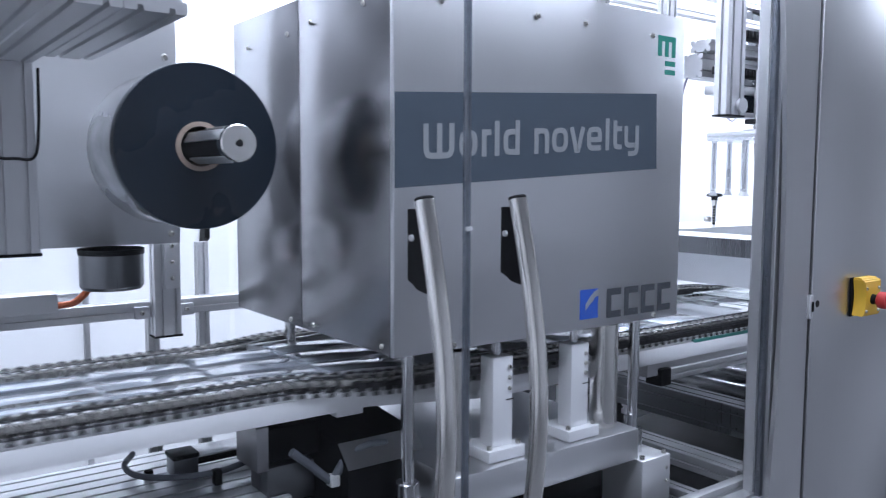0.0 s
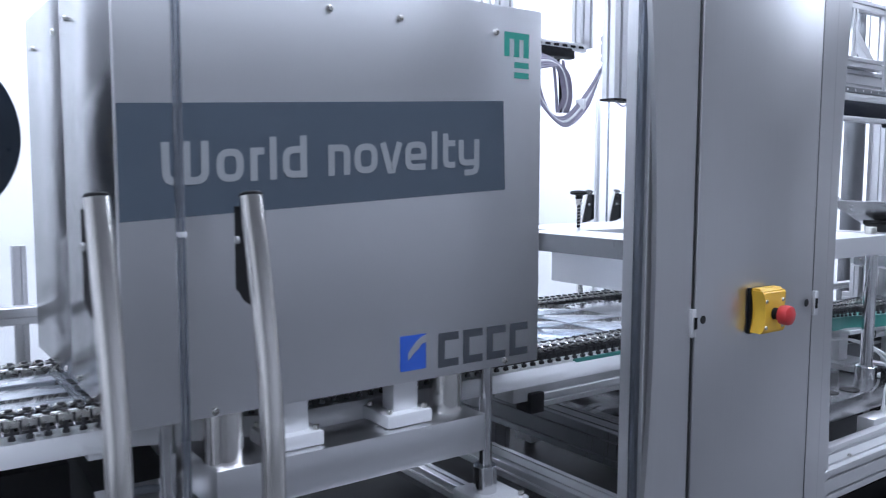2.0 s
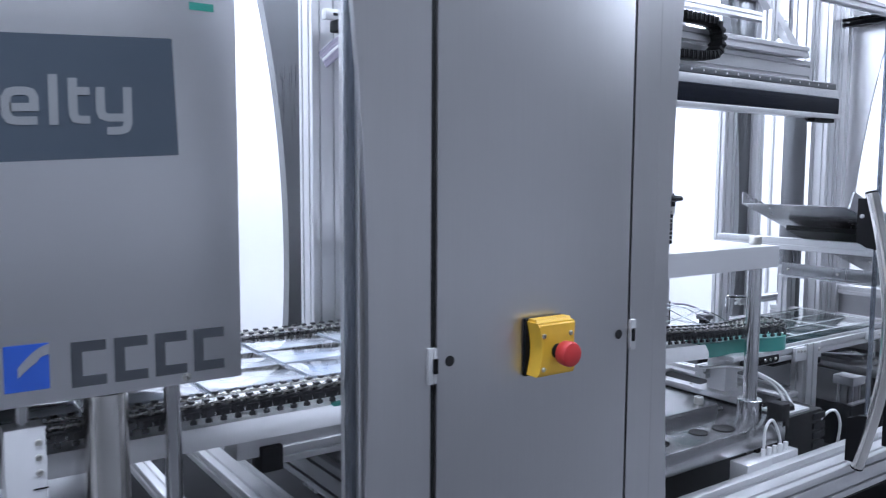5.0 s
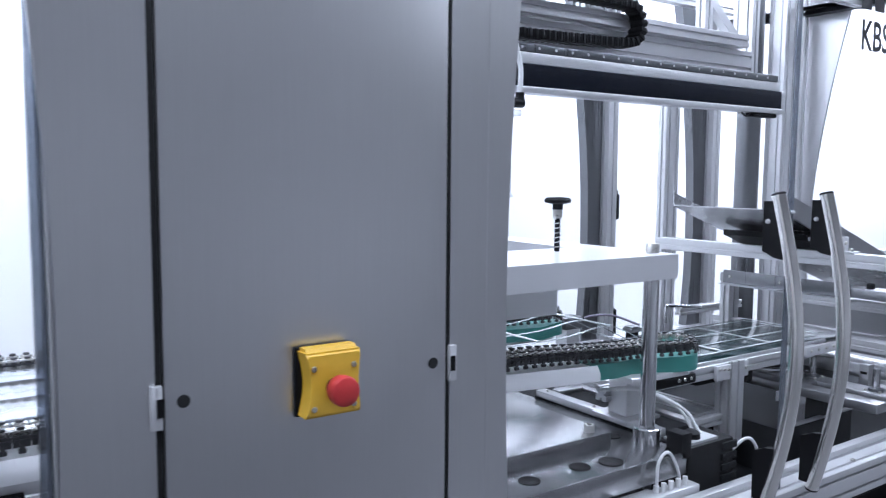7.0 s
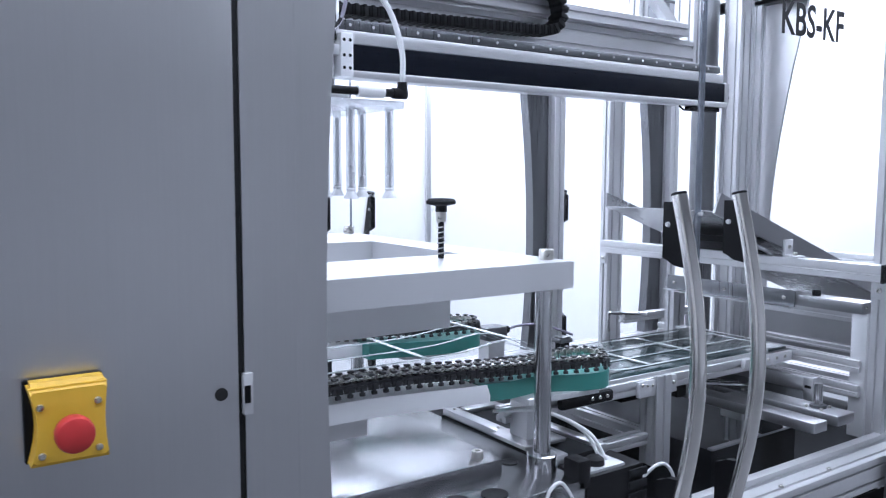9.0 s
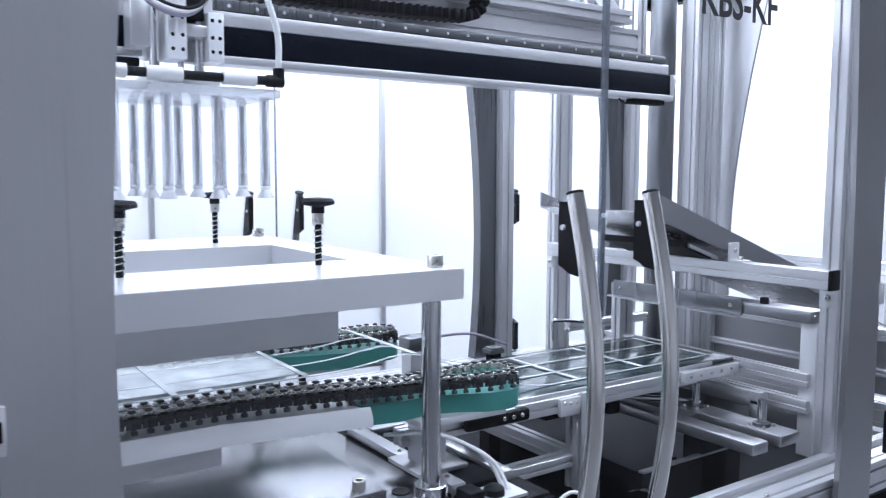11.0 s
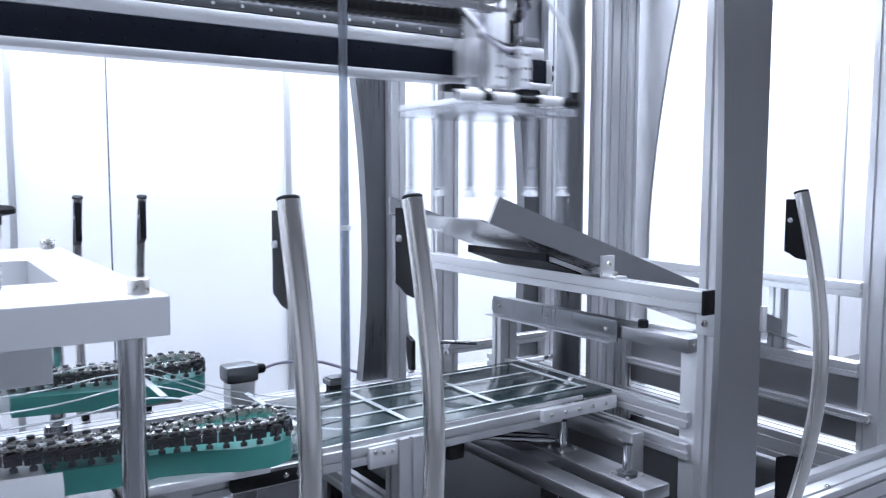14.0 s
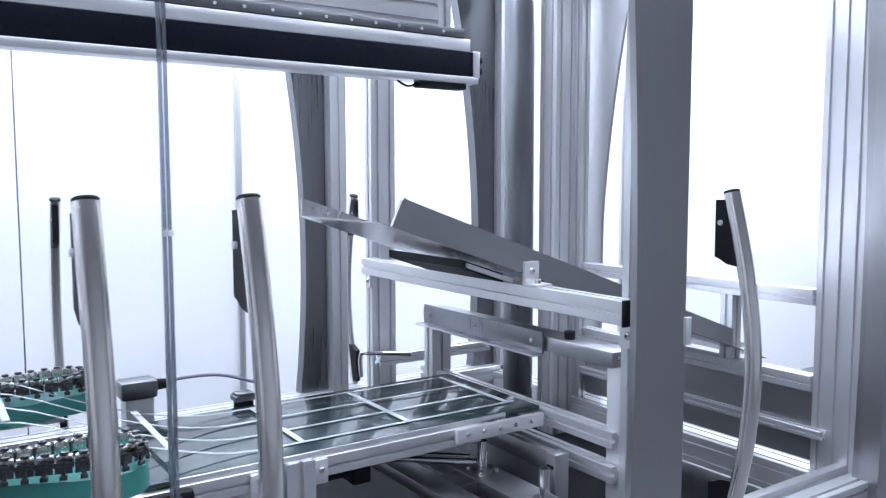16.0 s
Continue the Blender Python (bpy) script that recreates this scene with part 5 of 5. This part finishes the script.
# ---- film reel ----
reel = thing("film_reel", (0.61, 1.7, 1.49), "dark wound film reel on a steel shaft", "film reel")
RC = (0.61, 1.63, 1.488)
rr = [(0.05, 0)]
for i in range(26):
    r = 0.053 + 0.124 * i / 25
    rr += [(r, (-0.00015, 0.0001, 0.0)[i % 3])]
part("dark_roll", lathe(RC, (0, 1, 0), rr + [(0.178, 0.002), (0.178, 0.03), (0.05, 0.03)], 72), ROLL, reel, "dark navy wound film face")
part("clear_roll", lathe((0.61, 1.662, 1.488), (0, 1, 0), [(0.05, 0), (0.176, 0), (0.176, 0.2), (0.05, 0.2)], 72), ROLLCLEAR, reel, "clear film wound behind the dark face")
part("core", lathe((0.61, 1.6245, 1.488), (0, 1, 0), [(0.043, 0), (0.053, 0), (0.053, 0.23), (0.043, 0.23)], 40), CARD, reel, "cardboard core ring")
part("shaft", cy((0.61, 1.436, 1.488), (0.61, 1.88, 1.488), 0.0335, n=36), DARK, reel, "dark expanding shaft")
for k in range(4):
    a = k * math.pi / 2 + 0.5
    sb = bx(-0.012, 0.012, 1.428, 1.62, 0.0335, 0.038, 0.002)
    sb.transform(Matrix.Translation((0.61, 0, 1.488)) @ Matrix.Rotation(a, 4, "Y"))
    part("jaw", sb, STEEL, reel, "steel clamping jaw")
part("shaft_cap", lathe((0.61, 1.436, 1.488), (0, -1, 0), [(0.0, -0.002), (0.037, -0.002), (0.037, 0.018), (0.0345, 0.021), (0.008, 0.021), (0.007, 0.012), (0, 0.012)], 40), TUBE, reel, "turned aluminium shaft cap")
part("bore", lathe((0.61, 1.4145, 1.488), (0, -1, 0), [(0, 0), (0.0065, 0), (0.005, 0.0006), (0, 0.0003)], 14), RUBBER, reel)
for ob in reel.children:
    ob.data.transform(Matrix.Scale(0.865, 4))
reel.location = (0.58, 1.578, 1.481)
BASE[reel] = Vector(reel.location)
part("spindle", cy((0.58, 1.72, 1.479), (0.58, 1.945, 1.479), 0.024, n=24), CHROME, reel, "bright spindle")
rp = thing("reel_bracket", (0.4, 1.96, 1.27), "tall stainless bracket plate carrying the reel", "bracket plate")
part("plate", bx(0.05, 0.682, 1.945, 1.957, 1.267, 2.299, 0.002), PLATE, rp)
part("motor", lathe((0.505, 1.87, 1.268), (0, 0, -1), [(0, 0), (0.066, 0), (0.066, 0.08), (0.06, 0.088), (0, 0.089)], 36), DUSK, rp, "round motor housing under the plate")
part("motor_band", cy((0.505, 1.87, 1.268), (0.505, 1.87, 1.256), 0.068, n=36), BLACK, rp)
for sx, sz in ((0.45, 1.742), (0.45, 1.695), (0.655, 1.70), (0.66, 1.29)):
    part("screw", screw_head((sx, 1.945, sz), (0, -1, 0), 0.008), CLIP, rp)
rs = thing("reel_stand", (0.67, 2.05, 1.03), "slotted aluminium stand of the reel bracket", "frame profile")
part("upright", prof("z", 0.64, 0.705, 2.02, 2.06, 1.033, 1.27), ALU, rs)
part("hidden_leg", prof("z", -1.4, -1.36, 2.06, 2.10, 0.56, 1.076), ALU, rs)
part("foot_cap", bx(0.638, 0.707, 2.018, 2.062, 1.028, 1.033), BLACK, rs)
part("cross_rail", prof("x", 2.06, 2.10, 1.076, 1.116, -1.5, 0.95), ALU, rs)
part("splice_plate", bx(0.665, 0.70, 2.014, 2.02, 1.15, 1.27, 0.001), PLATE, rs)
for z in (1.255, 1.215, 1.175):
    part("screw", screw_head((0.683, 2.014, z), (0, -1, 0), 0.006), CLIP, rs)
for x0 in (0.60, 0.71):
    cub = part("angle_cube", bx(x0, x0 + 0.035, 2.045, 2.06, 1.075, 1.105, 0.002), ALU, rs)
    part("cube_screw", screw_head((x0 + 0.017, 2.045, 1.09), (0, -1, 0), 0.006), CLIP, cub)
for x0 in (0.66, 0.795):
    profile_post("slim_post", "z", x0, x0 + 0.03, 2.15, 2.18, 0.56, 1.10 if x0 < 0.7 else 1.25, "slim aluminium leg behind the chain", group="rear legs")
lp = thing("frame_upright", (0.30, 1.72, 1.28), "slotted aluminium upright with a cable loop", "frame profile")
part("upright", prof("z", 0.255, 0.335, 1.69, 1.73, 1.28, 1.63), ALU, lp)
part("end_cap", bx(0.253, 0.337, 1.688, 1.732, 1.274, 1.28), BLACK, lp)
part("cable", sweep(curve_pts([(0.262, 1.68, 1.60), (0.262, 1.68, 1.47), (0.30, 1.675, 1.455), (0.33, 1.68, 1.46), (0.338, 1.68, 1.52), (0.34, 1.68, 1.62)]), 0.003, 6), BLACK, lp)
for x0, y1 in ((0.175, 1.735), (0.256, 1.735), (0.337, 1.60)):
    profile_post("roof_profile", "y", x0, x0 + 0.08, 1.631, 1.711, 1.10, y1, "wide slotted aluminium beam above the reel", group="roof beams")
rm = thing("cable_duct", (0.2, 2.0, 1.117), "grey cable duct with an orange cable", "cable duct")
part("duct", bx(-0.5, 0.42, 2.0, 2.06, 1.117, 1.16, 0.003), ALU, rm)
part("cable", sweep(curve_pts([(0.42, 2.03, 1.128), (0.46, 2.02, 1.135), (0.49, 2.0, 1.17), (0.50, 1.96, 1.20)]), 0.008, 8), ORANGE, rm, "orange cable")

# ---- under the conveyor at the press ----
lowp = thing("slotted_table", (0.2, 1.3, 0.56), "wide slotted aluminium table under the conveyor", "machine table")
part("table", prof("x", 1.40, 1.80, 0.765, 0.82, -1.5, 0.70), ALU, lowp)
part("front_profile", prof("x", 1.40, 1.44, 0.685, 0.765, -1.5, 0.70), ALU, lowp)
part("leg", prof("z", 0.55, 0.63, 1.44, 1.52, 0.56, 0.765), ALU, lowp)
pb = thing("proximity_switch", (0.57, 1.64, 0.82), "small switch block with a black cap and a looped grey cable", "switch")
part("body", bx(0.548, 0.598, 1.615, 1.665, 0.82, 0.856, 0.003), DUSK, pb)
part("cap", bx(0.546, 0.60, 1.613, 1.667, 0.856, 0.866, 0.002), BLACK, pb)
part("plate", bx(0.60, 0.76, 1.63, 1.70, 0.842, 0.852, 0.002), PLATE, pb, "bright plate with a black edge")
part("plate_edge", bx(0.60, 0.76, 1.622, 1.6295, 0.838, 0.850, 0.001), BLACK, pb)
part("cable", sweep(curve_pts([(0.50, 1.73, 0.85), (0.47, 1.68, 0.845), (0.48, 1.63, 0.838), (0.53, 1.58, 0.838), (0.61, 1.546, 0.842), (0.70, 1.57, 0.845), (0.75, 1.585, 0.846)]), 0.0062, 10), GREYCABLE, pb, "looped grey cable")
part("cable_tie", bx(0.60, 0.615, 1.53, 1.55, 0.82, 0.85, 0.002), BLACK, pb)
part("clip", bx(0.50, 0.515, 1.64, 1.655, 0.82, 0.838, 0.002), BLACK, pb)
db_ = thing("drive_cover", (0.75, 1.3, 0.56), "dark folded drive cover beside the press", "machine cover")
part("cover", prism([(1.36, 0.60), (1.36, 0.86), (1.40, 0.90), (1.70, 0.93), (1.70, 0.60)], "x", 0.80, 0.98), DARK, db_)
part("cover_edge", prism([(1.357, 0.86), (1.398, 0.902), (1.40, 0.90), (1.36, 0.858)], "x", 0.80, 0.98), STEELD, db_, "bare folded edge")
part("upper_box", bx(0.66, 0.77, 1.42, 1.52, 0.885, 0.95, 0.004), BLACK, db_)
part("lower_box", bx(0.66, 0.76, 1.42, 1.50, 0.80, 0.875, 0.004), DUSK, db_)
part("bracket", bx(0.64, 0.664, 1.42, 1.52, 0.87, 0.955, 0.002), STEELD, db_)
part("cable", sweep(curve_pts([(0.70, 1.40, 0.905), (0.735, 1.395, 0.875), (0.765, 1.39, 0.846), (0.782, 1.388, 0.838), (0.811, 1.388, 0.872), (0.86, 1.39, 0.889), (0.905, 1.39, 0.886)]), 0.0085, 10), GREYCABLE, db_, "thick grey cable")
part("cable_clip", bx(0.772, 0.792, 1.375, 1.40, 0.825, 0.847, 0.003), HOSE, db_)
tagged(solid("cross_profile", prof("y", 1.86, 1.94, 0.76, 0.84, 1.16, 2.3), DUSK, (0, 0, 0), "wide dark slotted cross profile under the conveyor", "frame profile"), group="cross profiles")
profile_post("cross_profile", "y", 1.79, 1.87, 0.66, 0.70, 1.16, 2.3, "low slotted cross profile on the machine base", group="cross profiles")
profile_post("cross_profile", "y", 1.66, 1.70, 0.62, 0.66, 1.16, 2.3, "low slotted cross profile on the machine base", group="cross profiles")
profile_post("long_profile", "x", 1.60, 1.66, 0.702, 0.742, 1.94, 2.6, "slotted profile running under the conveyor", group="long profiles")
bkx = thing("guide_support", (1.9, 1.34, 0.86), "black block and aluminium arm under the green guide", "guide support")
part("arm", prof("x", 1.30, 1.34, 0.915, 0.945, 1.70, 2.2), ALU, bkx)
part("block", bx(1.66, 1.70, 1.295, 1.345, 0.905, 0.95, 0.003), BLACK, bkx)
part("leg", bx(2.1, 2.13, 1.31, 1.335, 0.56, 0.915, 0.002), DARK, bkx)

# ---- valve island with cable bundle beyond the press ----
vi = thing("valve_island", (1.95, 1.75, 1.63), "rail mounted valve island with a hanging cable bundle", "valve island")
part("mounting_rail", bx(1.78, 2.08, 1.78, 1.80, 1.725, 1.75, 0.001), PLATE, vi)
slots = bmesh.new()
for i in range(8):
    bx(1.80 + i * 0.035, 1.82 + i * 0.035, 1.778, 1.7805, 1.734, 1.741, 0, slots)
part("rail_slots", slots, BLACK, vi)
part("valves", bx(1.80, 1.98, 1.74, 1.80, 1.695, 1.723, 0.003), DARK, vi, "dark valve row")
part("plug", bx(1.985, 2.005, 1.755, 1.785, 1.695, 1.72, 0.003), BLACK, vi)
for k in range(7):
    j = 0.006 * (k - 3)
    part("hose", sweep(curve_pts([(1.76, 1.76 + j, 1.62 + j), (1.80, 1.73 + j, 1.66 + j), (1.86, 1.72 + j, 1.675 + j), (1.92 + j, 1.72, 1.65), (1.945 + j, 1.725, 1.58), (1.93 + j * 1.3, 1.73, 1.53)], 6), 0.0036, 7), HOSE if k == 3 else CABLE, vi, "bundled hose")
for k in range(5):
    j = 0.006 * (k - 2)
    part("cable", sweep(curve_pts([(1.82 + j, 1.75, 1.69), (1.84 + j, 1.735, 1.58), (1.895, 1.725 + j, 1.512 + j), (1.95, 1.725 + j, 1.508 + j), (2.02, 1.73 + j, 1.56 + j), (2.08, 1.74, 1.63 + j), (2.14, 1.76, 1.70)], 6), 0.0042, 7), CABLE if k != 2 else HOSE, vi, "hanging cable")
part("cable_band", bx(2.005, 2.015, 1.715, 1.75, 1.535, 1.575, 0.002), HOSE, vi)
for k in range(3):
    part("drop", sweep(curve_pts([(1.90 + 0.02 * k, 1.74, 1.685), (1.905 + 0.02 * k, 1.735, 1.62), (1.91 + 0.012 * k, 1.73, 1.53)]), 0.005, 7), (CABLE, BLACK, CABLE)[k], vi, "hanging cable")
vi.location = (2.23, 1.80, 1.705)
profile_post("hanging_post", "z", 2.35, 2.41, 1.85, 1.89, 1.82, 2.3, "hanging slotted aluminium post", group="hanging posts")
hp = thing("hanging_axis", (2.05, 1.5, 1.6), "hanging slotted lifting axis with a round cover", "lifting axis")
part("profile", prof("z", 1.985, 2.065, 1.40, 1.44, 1.615, 2.3), ALU, hp)
part("end_cap", bx(1.983, 2.067, 1.398, 1.442, 1.61, 1.615), BLACK, hp)
part("round_cover", cy((2.045, 1.398, 1.64), (2.045, 1.388, 1.64), 0.02, n=20), PLATE, hp)
hp.location = (1.98, 1.41, 1.58)
part("cable", sweep(curve_pts([(2.0, 1.41, 1.61), (2.02, 1.405, 1.598), (2.05, 1.41, 1.61)]), 0.002, 6), CABLE, hp)

# ---- motion ----

def shifted(ob, rows):
    b = BASE[ob]
    walk(ob, [(t, pose(b.x + dx, b.y + dy, b.z + dz)) for t, dx, dy, dz in rows])


def eased(rows):
    """Rows of (start, end, value before, value after) turned into keys that start and stop gently."""
    out = []
    for t0, t1, a, b in rows:
        out += [(t0 - 0.1, a), (t0, a)] + [(t0 + (t1 - t0) * k, a + (b - a) * (0.5 - 0.5 * math.cos(math.pi * k))) for k in (0.25, 0.5, 0.75)] + [(t1, b), (t1 + 0.1, b)]
    return out


def motions():
    S1 = [(0.62, 0.88, 0, 1), (2.68, 2.94, 1, 0), (10.95, 11.25, 0, 1), (13.3, 13.6, 1, 0)]
    one = [(0, 0)] + eased(S1) + [(16, 0)]
    shifted(press, [(t, 0, 0, -0.055 * v) for t, v in one])
    shifted(low, [(t, 0, 0, 0.105 * v) for t, v in one])
    S2 = [(0.70, 0.95, 0, 1), (1.1, 1.4, 1, 0), (11.18, 11.45, 0, 1), (12.05, 12.3, 1, 0)]
    two = [(0, 0)] + eased(S2) + [(16, 0)]
    shifted(cut, [(t, 0, 0, -0.050 * v) for t, v in two])
    shifted(dieb, [(t, 0, 0, 0.092 * v) for t, v in two])
    gx = [(0, 0.0), (2.3, 0.0), (2.5, 0.12), (2.8, 0.8), (3.05, 1.27), (3.2, 1.385), (3.3, 1.40), (3.55, 1.40), (3.7, 1.25), (3.85, 0.8), (4.0, 0.372), (4.2, 0.08), (4.4, 0.0), (4.6, 0.0),
          (12.6, 0.0), (12.7, 0.027), (12.8, 0.065), (12.9, 0.153), (13.0, 0.30), (13.1, 0.452), (13.2, 0.65), (13.3, 0.80), (13.4, 0.98), (13.5, 1.14), (13.6, 1.295), (13.7, 1.393), (13.8, 1.40), (13.9, 1.345), (14.0, 1.253), (14.1, 1.128), (14.2, 1.02), (14.3, 0.91), (14.4, 0.785), (14.6, 0.60), (14.8, 0.34), (14.9, 0.25), (15.1, 0.08), (15.3, 0.0), (15.5, 0.0), (16, 0.0)]
    gz = [(0, 0), (0.60, 0), (0.70, -0.10), (0.85, -0.33), (0.95, -0.344), (1.35, -0.344), (1.5, -0.26), (1.7, -0.06), (1.85, 0), (2.0, 0), (11.05, 0), (11.15, -0.04), (11.3, -0.178), (11.4, -0.288), (11.5, -0.335), (11.6, -0.344), (11.7, -0.344), (12.0, -0.344), (12.1, -0.33), (12.2, -0.27), (12.3, -0.172), (12.4, -0.095), (12.5, -0.042), (12.6, -0.012), (12.7, 0), (12.8, 0), (16, 0)]

    def at(rows, t):
        for (t0, a), (t1, b) in zip(rows, rows[1:]):
            if t0 <= t <= t1:
                return a + (b - a) * (t - t0) / (t1 - t0)
        return rows[-1][1]

    times = sorted({t for t, _ in gx} | {t for t, _ in gz})
    shifted(GRIP, [(t, at(gx, t), 0, at(gz, t)) for t in times])
    shifted(CAR, [(t, v, 0, 0) for t, v in gx])
    shifted(dragc, [(t, 0.5 * v, 0, 0) for t, v in gx])
    # the packs ride on the gripper and then slide down the chute
    for pack, pick, drop in ((PACKS[0], 1.3, 3.45), (PACKS[1], 12.0, 13.72)):
        rows = [(t, at(gx, t), at(gz, t) + 0.344) for t in times if pick <= t <= drop]
        lag = 0.0 if pick < 5 else 0.55
        keys = [(0, pose(BASE[pack].x - lag, BASE[pack].y, BASE[pack].z)), (9.8, pose(BASE[pack].x - lag, BASE[pack].y, BASE[pack].z)), (10.5, pose(*BASE[pack]))] if lag else [(0, pose(*BASE[pack]))]
        keys.append((pick - 0.1, pose(*BASE[pack])))
        keys += [(t, pose(BASE[pack].x + dx, BASE[pack].y, BASE[pack].z + dz)) for t, dx, dz in rows]
        for dt, x in ((0.1, 4.05), (0.2, 4.22), (0.35, 4.5), (0.5, 4.74)):
            keys.append((drop + dt, pose(x, 1.585, chute_z(x) + 0.022, 0, math.degrees(math.atan2(0.44, 1.3)), 0)))
        keys.append((16, keys[-1][1]))
        walk(pack, keys)
    run = [(0, -0.20), (0.1, -0.10), (0.2, -0.03), (0.3, 0.0), (0.4, 0.0), (16, 0.0)]
    for ch in CHAINS:
        shifted(ch, [(t, round(v / PITCH, 3) * PITCH, 0, 0) for t, v in run])
    shifted(web, [(t, v, 0, 0) for t, v in run])
    K = [(11.72, 11.95, 0, 1), (12.5, 12.65, 1, 0), (13.35, 13.55, 0, 1)]
    shifted(flap, [(t, 0, 0, -0.17 * v) for t, v in [(0, 1), (11.0, 1), (11.15, 0.5), (11.25, 0)] + eased(K) + [(16, 1)]])


motions()
